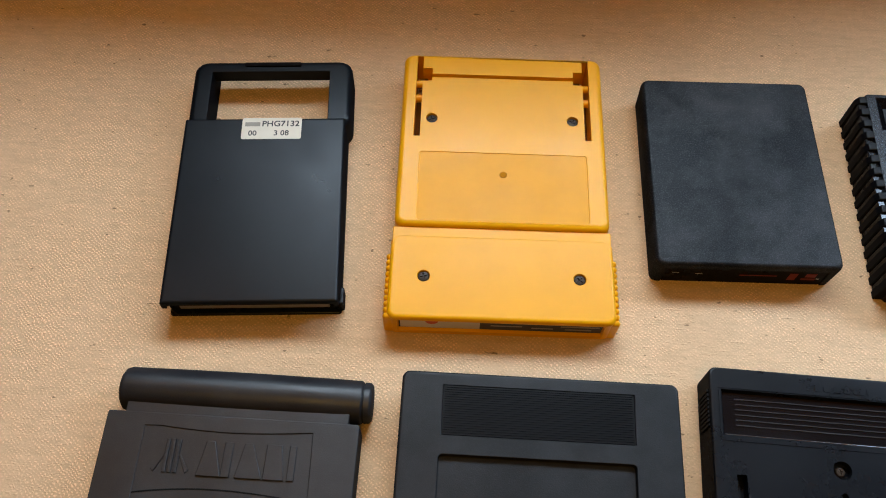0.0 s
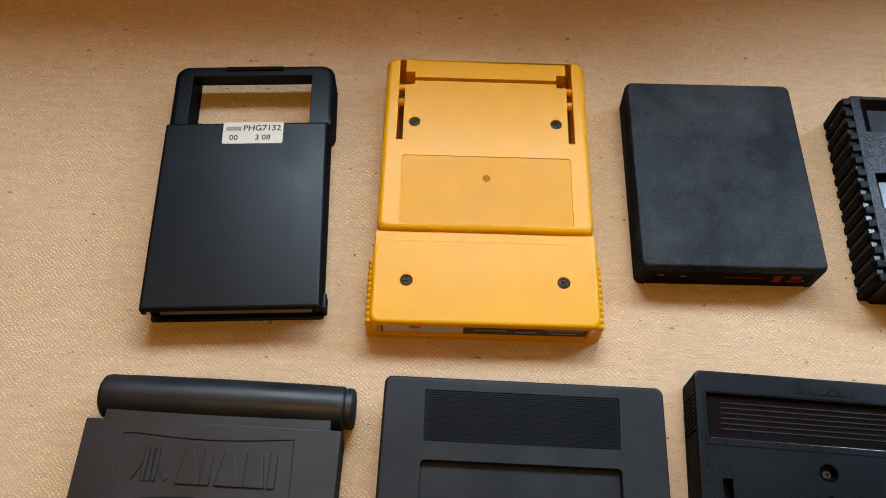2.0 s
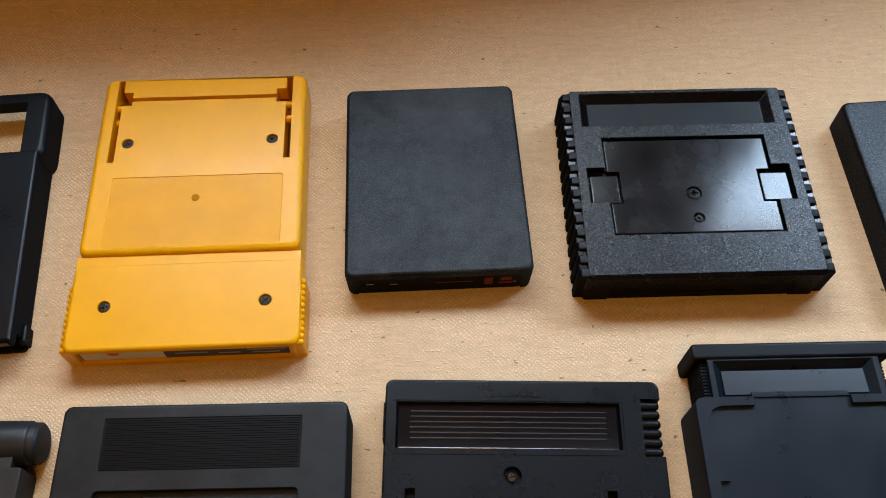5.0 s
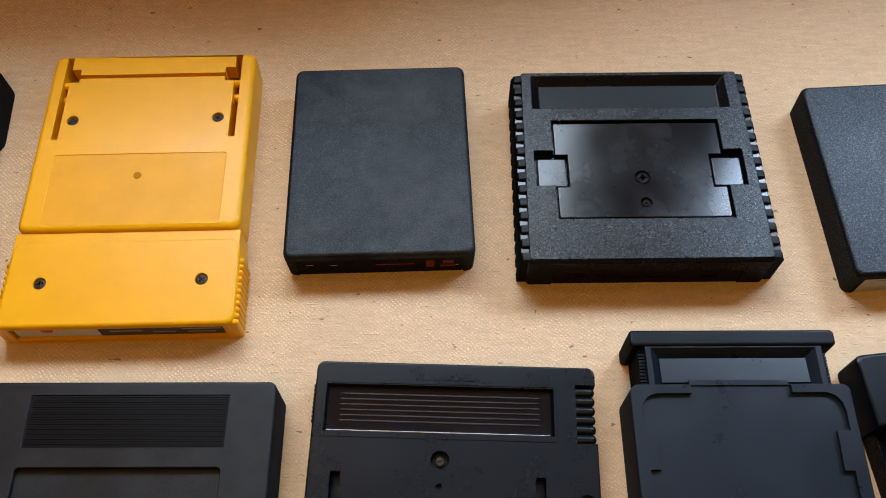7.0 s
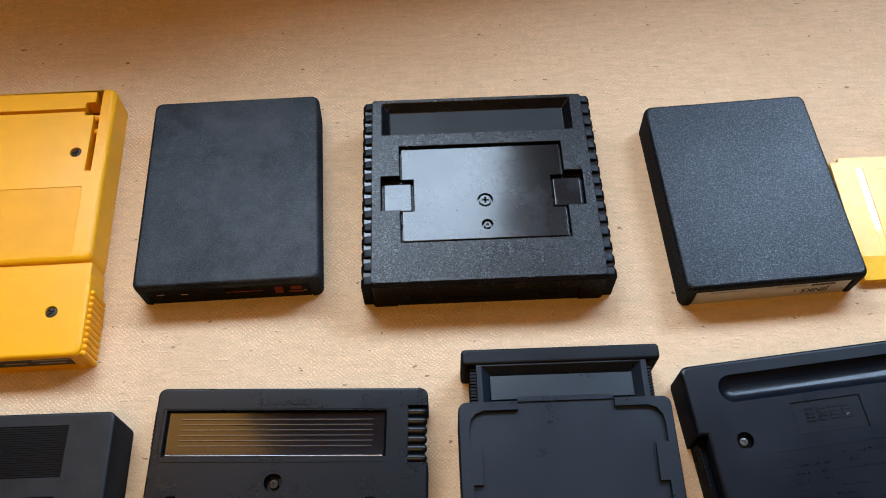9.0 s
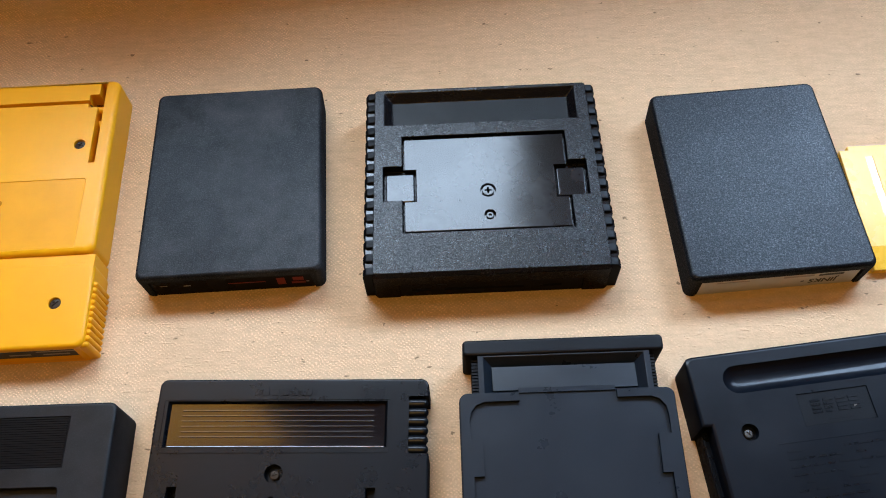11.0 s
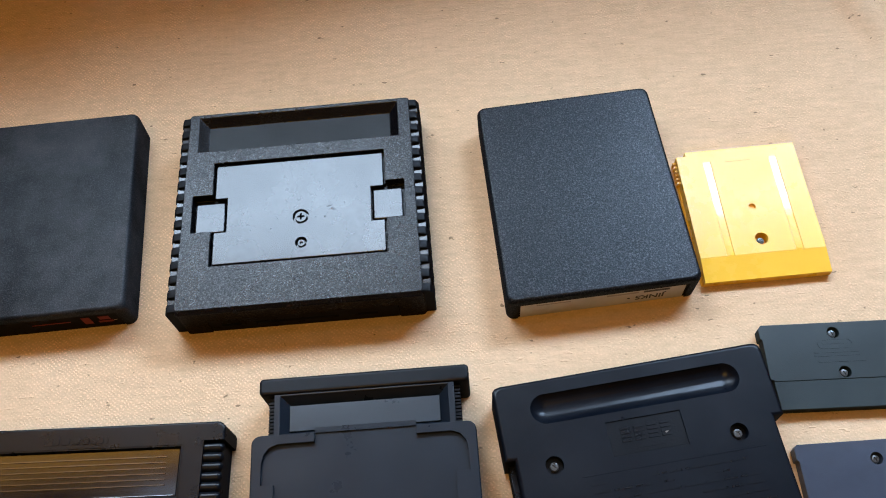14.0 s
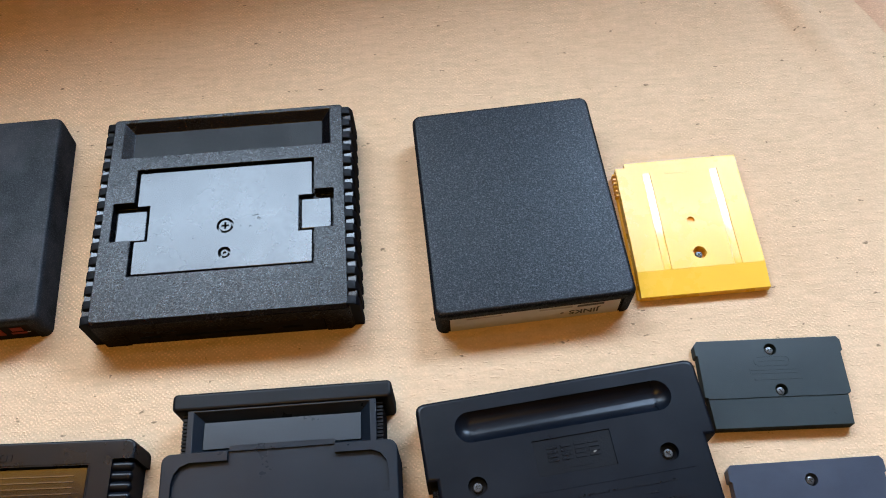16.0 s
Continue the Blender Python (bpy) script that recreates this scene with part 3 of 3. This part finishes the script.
def serrated_cartridge():
    c = thing("serrated_cartridge", 111.2, -4.8, 0.2, "large black game cartridge with toothed sides and glossy inset plate", "game cartridge", "game cartridges on the cloth")
    def narrow(pts):
        return [(x * (1 - 0.010 * y / 48), y) for x, y in pts]
    body = loft([(narrow(rrect(0, 0, 98.0, 96.0, 1.5)), 0), (narrow(rrect(0, 0, 98.4, 97.0, 1.5)), 2), (narrow(rrect(0, 0, 98.4, 97.0, 1.5)), 22.4), (narrow(rrect(0, 0.5, 98.0, 94.6, 1.2)), 23.8)])
    well = loft([(box4(-40.6, 39.8, 28.4, 42.6), 20.2), (box4(-44.9, 43.9, 28.0, 46.6), 24.2)])
    body = carve(body, well,
                 bar(-36.6, 36.6, -28.2, 21.4, 20.4, 30),
                 bar(-45.0, -30.6, -12.0, 5.6, 19.2, 30), bar(30.8, 44.6, -12.4, 5.6, 19.2, 30),
                 bar(-39, 39, -60, -47.9, 3, 15))
    part("shell", body, BLACK_GRAIN, c, bevel=0.35)
    part("label_well", bar(-40.4, 39.6, 28.6, 42.4, 19.4, 20.5), CHARCOAL_DULL, c, bevel=0.1)
    plate = solid(0.0, -3.2, 71.6, 47.6, 20.3, 22.4, 0.6, 0.35, 0.1)
    plate = carve(plate, bar(-50, -30.4, -12.2, 4.4, 15, 30), bar(30.2, 50, -12.6, 4.2, 15, 30), prism(circle(0.7, -7.6, 3.4, 28), 20.9, 30), prism(circle(0.9, -19.9, 2.5, 24), 20.5, 30))
    part("inset_plate", plate, BLACK_GLOSS, c, "glossy smooth black plate", bevel=0.15)
    for x in (-37.6, 37.3):
        part("latch", solid(x, -4.6, 12.2, 14.2, 19.2, 21.9, 0.6, 0.5, 0.1), BLACK_GLOSS, c, "glossy black latch tab")
    for x, y, w, d, a in ((12.8, -3.6, 2.6, 0.6, 12), (14.2, -5.2, 1.6, 1.1, -24), (10.8, -8.6, 0.9, 0.6, 40)):
        part("scuff", solid(0, 0, w, d, 0, 0.03, 0.3, 0.01, 0.005), SCUFF, c, "dull residue left on the plate", at=mm(x, y, 22.4, rz=a))
    screw(c, 0.7, -7.6, 22.3, SCREW_WIDE, BLACK_GLOSS, 0)
    part("plug", carve(prism(circle(0.9, -19.9, 1.6, 20), 20.4, 21.9), prism(circle(0.9, -19.9, 0.6, 12), 21.2, 23)), BLACK_GLOSS, c, bevel=0.15)
    part("end_panel", bar(-38.6, 38.6, -48.1, -47.2, 3.3, 14.7), BLACK_SMOOTH, c)
    for x0, x1 in ((-34, -26), (-20, 14), (22, 30)):
        part("end_slot", bar(x0, x1, -48.2, -47.8, 8.2, 10.0), DARK_SLOT, c)
    for side in (1, -1):
        plan = [(-1.0, -47.4), (0.2, -47.6), (3.6, -43.6), (3.6, 46.0), (2.4, 47.2), (-1.0, 47.2)]
        low = [(side * x, y) for x, y in plan]
        high = [(side * min(x, 3.3), y) for x, y in plan]
        part("side_skirt", loft([(low, 0), (low, 21.6), (high, 22.0)]), BLACK_GLOSS, c, at=mm(side * 49.0, 0, 0, rz=side * 0.57))
    t = bmesh.new()
    prof = [(-1.2, 0.2), (4.5, 0.2), (4.5, 20.6), (3.2, 23.2), (-1.2, 23.75)]
    a = [t.verts.new((x, -1.85, z)) for x, z in prof]
    b = [t.verts.new((x, 1.85, z)) for x, z in prof]
    for k in range(5):
        t.faces.new((a[k], a[(k + 1) % 5], b[(k + 1) % 5], b[k]))
    t.faces.new(a)
    t.faces.new(b)
    bmesh.ops.bevel(t, geom=t.edges, offset=0.35, segments=1, affect="EDGES")
    tooth = to_mesh(t, "tooth")
    for k in range(15):
        y = 45.0 - 6.45 * k
        for side, turn in ((1, 0), (-1, 180)):
            part("tooth", tooth, BLACK_FAINT, c, at=mm(side * 48.9 * (1 - 0.010 * y / 48), y, 0, rz=turn))
    return c


def handheld_cartridge():
    c = thing("handheld_cartridge", 299.3, -19.7, 0.9, "small pale yellow handheld game cartridge lying face down", "game cartridge", "game cartridges on the cloth")
    pts = [(-24.2, -31.2), (27.6, -31.2), (27.6, 31.3), (-20.0, 31.3), (-20.0, 29.2), (-24.2, 29.2)]
    c.scale.z = 1.22
    grooves = [(-11.6, 25.0), (17.0, 25.0)]
    body = carve(prism(pts, 3.4, 7.5), prism(circle(2.7, -14.0, 2.7, 20), 3.8, 10), prism(circle(2.4, 1.3, 1.5, 16), 6.4, 10),
                 *[loft([(box4(x - 1.4, x + 1.4, -20.6, y), 7.2), (box4(x - 1.75, x + 1.75, -20.6, y + 1.2), 7.6)]) for x, y in grooves],
                 loft([(box4(-40, 40, -40, -31.25), 6.2), (box4(-40, 40, -40, -20.6), 7.45), (box4(-40, 40, -40, -20.6), 12)]))
    part("back_shell", body, YELLOW_PALE, c, bevel=0.3)
    for x, y in grooves:
        part("groove", bar(x - 1.45, x + 1.45, -20.4, y + 0.2, 7.0, 7.28), YELLOW_POLISH, c, "polished shallow groove")
    part("front_shell", prism([(x * 0.985 - (1.4 if x < 0 else 0), y * 0.99) for x, y in pts], 0, 3.2), YELLOW_PALE, c, bevel=0.5)
    screw(c, 2.7, -14.0, 6.0, SCREW_SMALL, STEEL, 30)
    part("embossed_text", bar(-3.7, 6.6, 24.6, 25.6, 7.4, 7.6), YELLOW_PALE, c)
    rib = to_mesh(bar(-0.6, 0.8, -0.45, 0.45, 0.6, 5.8), "grip_rib")
    for k in range(6):
        part("grip_rib", rib, YELLOW_PALE, c, at=mm(-24.9, 27.5 - 2.0 * k, 0))
        part("grip_rib", rib, YELLOW_PALE, c, at=mm(27.6, 27.5 - 2.0 * k, 0, rz=180))
    return c


def pocket_cartridge(x, y, turn, material, screws, label):
    """A wide, short handheld cartridge seen from its back; origin in the middle."""
    c = thing("pocket_cartridge", x, y, turn, label, "game cartridge", "game cartridges on the cloth")
    w = 27.9
    pts = [(-w + 2.6, -17.2), (w - 2.6, -17.2), (w - 2.0, -5.4), (w - 0.8, -5.0), (w - 0.8, 11.2), (w, 11.6), (w, 15.8), (w - 1.2, 17.2), (-w + 1.2, 17.2), (-w, 15.8), (-w, 11.6), (-w + 0.8, 11.2), (-w + 0.8, -5.0), (-w + 2.0, -5.4)]
    body = carve(prism(pts, 3.0, 8.5), *[prism(circle(sx, sy, 2.3, 18), 4.0, 12) for sx, sy in screws], bar(-40, 40, -6.3, -5.95, 8.25, 12))
    part("back_shell", body, material, c, bevel=0.4)
    part("front_shell", prism([(px * 0.985, py * 0.98) for px, py in pts], 0, 2.8), material, c, bevel=0.5)
    for sx, sy in screws:
        screw(c, sx, sy, 7.3, SCREW_SMALL, STEEL, 25)
    return c


def green_cartridge():
    c = pocket_cartridge(318.9, -90.0, -2.0, GREEN_GREY, ((0.7, 13.0), (1.7, -3.2)), "small greenish grey handheld game cartridge lying face down")
    part("emblem_frame", carve(prism(rrect(0.4, 8.3, 13.5, 4.0, 1.8), 8.4, 8.62), prism(rrect(0.4, 8.3, 12.7, 3.2, 1.4), 8, 9)), GREEN_GREY, c)
    for y, x0, x1 in ((8.6, -4.6, 5.4), (5.0, -8.5, 9.0), (3.6, -8.5, 9.0), (1.2, -7.4, 10.5), (-11.2, 18.6, 19.4), (-12.8, 19.0, 19.7)):
        part("embossed_text", bar(x0, x1, y - 0.35, y + 0.35, 8.4, 8.62), GREEN_GREY, c)
    return c


def blue_cartridge():
    return pocket_cartridge(321.6, -137.2, -0.5, BLUE_GREY, ((0.9, 10.4),), "small blue-grey handheld game cartridge lying face down")


def roll_top_cartridge():
    c = thing("roll_top_cartridge", -205.7, -122.5, -0.6, "dark grey game cartridge with a rolled cylindrical top", "game cartridge", "game cartridges on the cloth")
    body = solid(0, -42.0, 97.4, 84.0, 0, 18.0, 1.0, 0.5, 0.4)
    sunk = [(-33.2, -36.0), (32.4, -36.0), (31.2, -4.4)] + [(31.2 - 64.6 * k / 12, -4.4 - 1.9 * math.sin(math.pi * k / 12)) for k in range(1, 12)] + [(-33.4, -5.1)]
    body = carve(body, prism(sunk, 17.45, 30))
    part("shell", body, CHARCOAL_WARM, c, bevel=0.2)
    part("mark_field", prism([(x * 0.997, -20 + (y + 20) * 0.99) for x, y in sunk], 17.2, 17.52), CHARCOAL_WARM, c, "dull sunken field round the raised mark")
    part("neck", solid(1.0, 4.0, 86.5, 9.5, 0.5, 17.2, 0.6, 0.4), CHARCOAL_WARM, c)
    roll = bmesh.new()
    prof = [(-46.5, 0.0), (-46.5, 6.9), (-45.6, 8.2), (-44.0, 8.7)] + [(-44 + 92 * k / 10, 8.7 + 0.35 * math.sin(math.pi * k / 10)) for k in range(1, 10)] + [(47.8, 8.6), (48.4, 8.2), (48.8, 7.6), (48.9, 7.6), (49.2, 8.1), (51.3, 8.0), (52.2, 7.0), (52.4, 0.0)]
    n = 32
    rings = []
    for x, r in prof:
        rings.append([roll.verts.new((x, 10.6 + r * math.cos(2 * math.pi * k / n), 11.6 + r * math.sin(2 * math.pi * k / n))) for k in range(n)] if r else [roll.verts.new((x, 10.6, 11.6))])
    for p, q in zip(rings, rings[1:]):
        for k in range(n):
            j = (k + 1) % n
            f = [p[k], p[j], q[j], q[k]] if len(p) == n and len(q) == n else [p[0], q[j], q[k]] if len(p) == 1 else [p[k], p[j], q[0]]
            roll.faces.new(f)
    part("roll", roll, CHARCOAL_WARM, c)
    part("foot_rib", bar(-30, 30, 6, 14, 0, 5), CHARCOAL_WARM, c, bevel=0.4)
    # raised maker's mark, as plain shapes
    for x0, x1 in ((-23.6, -22.2), (-21.5, -20.1), (-19.4, -18.0)):
        part("embossed_mark", bar(x0, x1, -22.6, -9.8, 17.3, 18.35), CHARCOAL_WARM, c, bevel=0.25)
    for sx in (-1, 1):
        part("embossed_mark", prism([(-20.8 + sx * 2.4, -15.5), (-20.8 + sx * 3.4, -15.5), (-20.8 + sx * 7.2, -21.3), (-20.8 + sx * 6.0, -22.6)], 17.3, 18.1), CHARCOAL_WARM, c, bevel=0.2)
    for x0, x1, x2, x3 in ((-10.7, -1.3, -5.2, -8.4), (-1.5, 1.9, 2.0, -1.4), (3.8, 14.2, 9.4, 6.2), (14.4, 22.4, 20.4, 14.6), (23.4, 26.2, 26.0, 23.3)):
        outer = [(x0, -23.2), (x1, -23.2), (x2, -9.8), (x3, -9.8)]
        part("embossed_mark", prism(outer, 17.3, 18.35), CHARCOAL_WARM, c, bevel=0.3)
    arc = [(-33 + 65 * k / 16, -30.2 + 2.6 * math.sin(math.pi * (k / 16) ** 0.9)) for k in range(17)]
    part("groove_line", prism(arc + [(x, y - 0.5) for x, y in reversed(arc)], 17.3, 17.75), DARK_SLOT, c)
    return c


def ribbed_panel_cartridge():
    c = thing("ribbed_panel_cartridge", -88.5, -102.9, -0.3, "dark grey game cartridge with a ribbed black panel", "game cartridge", "game cartridges on the cloth")
    body = solid(0, -40.0, 106.0, 80.0, 0, 26.0, 3.0, 1.2, 0.6)
    body = carve(body, bar(-37.0, 35.8, -24.7, -5.2, 25.2, 40), prism(rrect(-1.0, -56.0, 73.2, 48.0, 1.5), 23.4, 40))
    part("shell", body, CHARCOAL, c, bevel=0.3)
    ridge = to_mesh(prism([(-36.4, -0.28), (35.2, -0.28), (35.2, 0.28), (-36.4, 0.28)], 25.1, 25.75), "ridge")
    for k in range(21):
        part("ridge", ridge, BLACK_FAINT, c, at=mm(0, -5.75 - 0.92 * k, 0))
    part("ridge_bed", bar(-36.9, 35.7, -24.6, -5.3, 25.1, 25.28), BLACK_FAINT, c)
    return c


def striped_panel_cartridge():
    c = thing("striped_panel_cartridge", 31.3, -94.9, -2.1, "black game cartridge with a glossy striped panel and finger grips", "game cartridge", "game cartridges on the cloth")
    body = solid(0, -34.5, 105.8, 69.0, 0, 20.5, 3.0, 0.9, 0.5)
    well = loft([(box4(-47.6, 35.9, -26.5, -9.5), 18.4), (box4(-48.8, 37.2, -27.4, -8.9), 20.9)])
    ring = carve(prism(rrect(-6.0, -19.1, 88.0, 21.4, 0.8), 20.2, 30), prism(rrect(-6.0, -19.1, 86.9, 20.3, 0.6), 19, 31))
    body = carve(body, well, ring, bar(45.2, 60, -29.5, -7.1, 2.0, 30), prism(circle(-4.9, -37.1, 3.5, 24), 17.0, 30),
                 prism(circle(-5.1, -46.6, 1.2, 14), 18.0, 30), bar(-44.5, -40.7, -54, -41.9, 15, 30), bar(29.8, 33.4, -54, -42.3, 15, 30), prism(circle(48.2, -51.5, 3.6, 20), 18, 30))
    part("shell", body, BLACK_SMOOTH, c, bevel=0.5)
    # rod added to give the lower bevel its glint
    part("lip_glint", rod((-47.4, -26.5, 18.7), (35.6, -26.5, 18.7), 0.42, 12), GLINT_EDGE, c, "extra glossy rod for the glint along the lower panel edge")
    part("panel", bar(-47.7, 36.0, -26.6, -9.4, 17.6, 18.55), BLACK_MIRROR, c, "glossy black inset panel")
    stripe = to_mesh(prism([(-43.0, -0.2), (31.6, -0.2), (31.6, 0.2), (-43.0, 0.2)], 18.5, 18.9), "stripe")
    for k in range(6):
        part("stripe", stripe, SILVER_PRINT, c, at=mm(0, -12.2 - 2.08 * k, 0))
    rib = to_mesh(rod((44.6, 0, 13.6), (50.8, 0, 13.6), 1.88, 14, capsule((50.8, 0, 13.6), (50.81, 0, 13.6), 1.88)), "grip_rib")
    for k in range(6):
        part("grip_rib", rib, BLACK_SMOOTH, c, at=mm(0, -9.3 - 3.62 * k, 4.2))
    part("grip_bed", bar(45.0, 51.4, -29.6, -7.0, 0.6, 16.6), BLACK_SMOOTH, c)
    screw(c, -4.9, -37.1, 18.5, SCREW_MID, DARK_STEEL, 12, 0.85)
    side_rib = to_mesh(bar(-0.5, 0.6, -0.5, 0.5, 6, 18.8), "side_rib")
    for k in range(9):
        part("side_rib", side_rib, BLACK_SMOOTH, c, at=mm(-53.0, -9.5 - 1.7 * k, 0))
    for x0, x1, y0, y1 in ((-12.2, -9.4, -7.0, -2.9), (-8.6, -5.4, -6.9, -4.2), (-4.6, -1.6, -6.9, -4.2), (-0.8, 2.0, -6.9, -4.2), (2.8, 7.4, -6.9, -4.2), (8.2, 9.2, -6.9, -4.2)):
        part("embossed_mark", prism(rrect((x0 + x1) / 2, (y0 + y1) / 2, x1 - x0, y1 - y0, 0.8, 3), 20.4, 20.8), BLACK_SMOOTH, c, bevel=0.15)
    return c


def pull_handle_cartridge():
    c = thing("pull_handle_cartridge", 136.7, -84.0, -0.2, "black game cartridge with a pull handle and corner rims", "game cartridge", "game cartridges on the cloth")
    part("handle_bar", solid(0.2, -2.9, 78.6, 6.6, 3, 25.6, 1.6, 1.2, 1.0), BLACK_SATIN, c)
    neck = bar(-33.4, 33.6, -21.6, -4.5, 2.0, 24.8)
    neck = carve(neck, loft([(box4(-27.4, 27.4, -19.6, -10.0), 20.8), (box4(-31.8, 32.0, -21.6, -6.2), 25.3)]))
    part("neck", neck, BLACK_BLUE, c, bevel=0.35)
    part("neck_floor", bar(-27.9, 27.9, -4.9, 4.9, -1.2, 0.1), BLACK_BLUE, c, "smooth polished recess floor", at=mm(0, -14.9, 22.3, rx=-3.5))
    tooth = to_mesh(bar(-0.8, 2.0, -0.42, 0.42, 4, 22.4), "grip_tooth")
    for k in range(11):
        for sx in (0, 180):
            part("grip_tooth", tooth, BLACK_SATIN, c, at=mm(33.8 * (1 if sx == 0 else -1), -7.2 - 1.32 * k, 0, rz=sx))
    corners = []
    for x, s in ((-41.2, 1), (40.8, -1)):
        arc = [(x + s * 3.4 - s * 3.4 * math.sin(a * math.pi / 12), -25.0 + 3.4 * math.cos(a * math.pi / 12)) for a in range(7)]
        corners.append(prism(([(x - s, -20.0), (x + s * 3.4, -20.0)] + arc + [(x - s, -25.0)])[::-s], -1, 40))
    part("shell", carve(solid(-0.2, -59.9, 82.0, 81.2, 0, 25.9, 1.6, 0.7, 0.5), *corners, bar(-60, -18.2, -21.6, 0, -1, 40), bar(18.9, 60, -21.6, 0, -1, 40), prism(
        [(-18.3, -10), (-18.3, -25.0), (-31.5, -25.0), (-34.6, -26.2), (-36.6, -28.6), (-37.4, -32), (-37.4, -39.5), (-32.8, -39.5), (-32.8, -53.2), (-36.6, -53.2), (-36.6, -95), (35.8, -95), (35.8, -53.8), (32.2, -53.8), (32.6, -39.3), (37.4, -39.3), (37.4, -32), (36.8, -28.6), (34.8, -26.0), (31.8, -24.8), (19.0, -24.8), (19.0, -10)], 24.1, 40)), BLACK_BLUE, c, bevel=0.6)
    return c


def grooved_cartridge():
    c = thing("grooved_cartridge", 235.6, -87.9, 5.5, "black game cartridge with a long scooped finger groove", "game cartridge", "game cartridges on the cloth")
    levels = []
    for q, z in ((0.8, 0), (0.2, 0.8), (0, 2), (0, 20.4), (0.25, 21.4), (0.9, 21.9), (1.4, 22.0)):
        x0, x1, s = -52.0 + q, 50.6 - q, 3.6
        levels.append(([(x0 + 3.0, -q), (x0 + 1.4, -0.4 - q), (x0 + 0.4, -1.4 - q), (x0, -3.0 - q), (x0, -28.2 + q), (x0 + s, -28.4 + q), (x0 + s, -68 + q), (x1 - s, -68 + q), (x1 - s, -28.4 + q), (x1, -28.2 + q), (x1, -3.0 - q), (x1 - 0.4, -1.4 - q), (x1 - 1.4, -0.4 - q), (x1 - 3.0, -q)], z))
    body = carve(loft(levels), capsule((-33.6, -11.5, 25.4), (33.6, -11.5, 25.4), 6.6),
                 prism(circle(-34.8, -32.3, 3.3, 22), 18.5, 40), prism(circle(32.7, -32.0, 3.3, 22), 18.5, 40),
                 prism(box4(-13.6, 14.2, -33.2, -20.4), 21.5, 40))
    part("shell", body, BLACK_POLISH, c, bevel=0.4)
    part("mark_field", prism(box4(-13.3, 13.9, -32.9, -20.7), 21.3, 21.6), BLACK_FAINT, c, "dull sunken field round the mark")
    part("text_rule", bar(-26, 40.5, -38.4, -38.0, 21.8, 22.08), BLACK_POLISH, c, bevel=0.08)
    part("skirt", bar(-50.6, 49.2, -67.0, -27.0, 0, 14.0), BLACK_SMOOTH, c, bevel=0.4)
    for x, y in ((-34.8, -32.3), (32.7, -32.0)):
        screw(c, x, y, 20.1, SCREW_MID, STEEL, 40, 0.82)
    for k in range(4):
        x0 = -9.0 + 4.9 * k
        for j in range(4):
            part("embossed_mark", bar(x0, x0 + 3.7, -24.0 - 1.5 * j, -23.2 - 1.5 * j, 21.4, 21.85), BLACK_SMOOTH, c)
    part("embossed_mark", bar(-4, 6, -31.4, -30.5, 21.4, 21.72), BLACK_FAINT, c)
    part("scuff", solid(0, 0, 1.3, 0.6, 0, 0.06, 0.25, 0.02, 0.01), GREY_LINER, c, "small pale scuff on the mark", at=mm(7.6, -27.2, 21.72, rz=30))
    rng = random.Random(5)
    for j in range(8):
        x = -23.5
        y = -41.5 - 2.9 * j
        while x < 36:
            wlen = rng.uniform(2.5, 7.5)
            if rng.random() < 0.86 and not 5 < x < 8:
                part("embossed_text", bar(x, min(x + wlen, 38.5), y - 0.35, y + 0.35, 21.8, 22.16), BLACK_SMOOTH, c)
            x += wlen + 1.1
    return c


handled_cartridge()
yellow_cartridge()
red_label_cartridge()
serrated_cartridge()
white_label_cartridge()
handheld_cartridge()
roll_top_cartridge()
ribbed_panel_cartridge()
striped_panel_cartridge()
pull_handle_cartridge()
grooved_cartridge()
green_cartridge()
blue_cartridge()
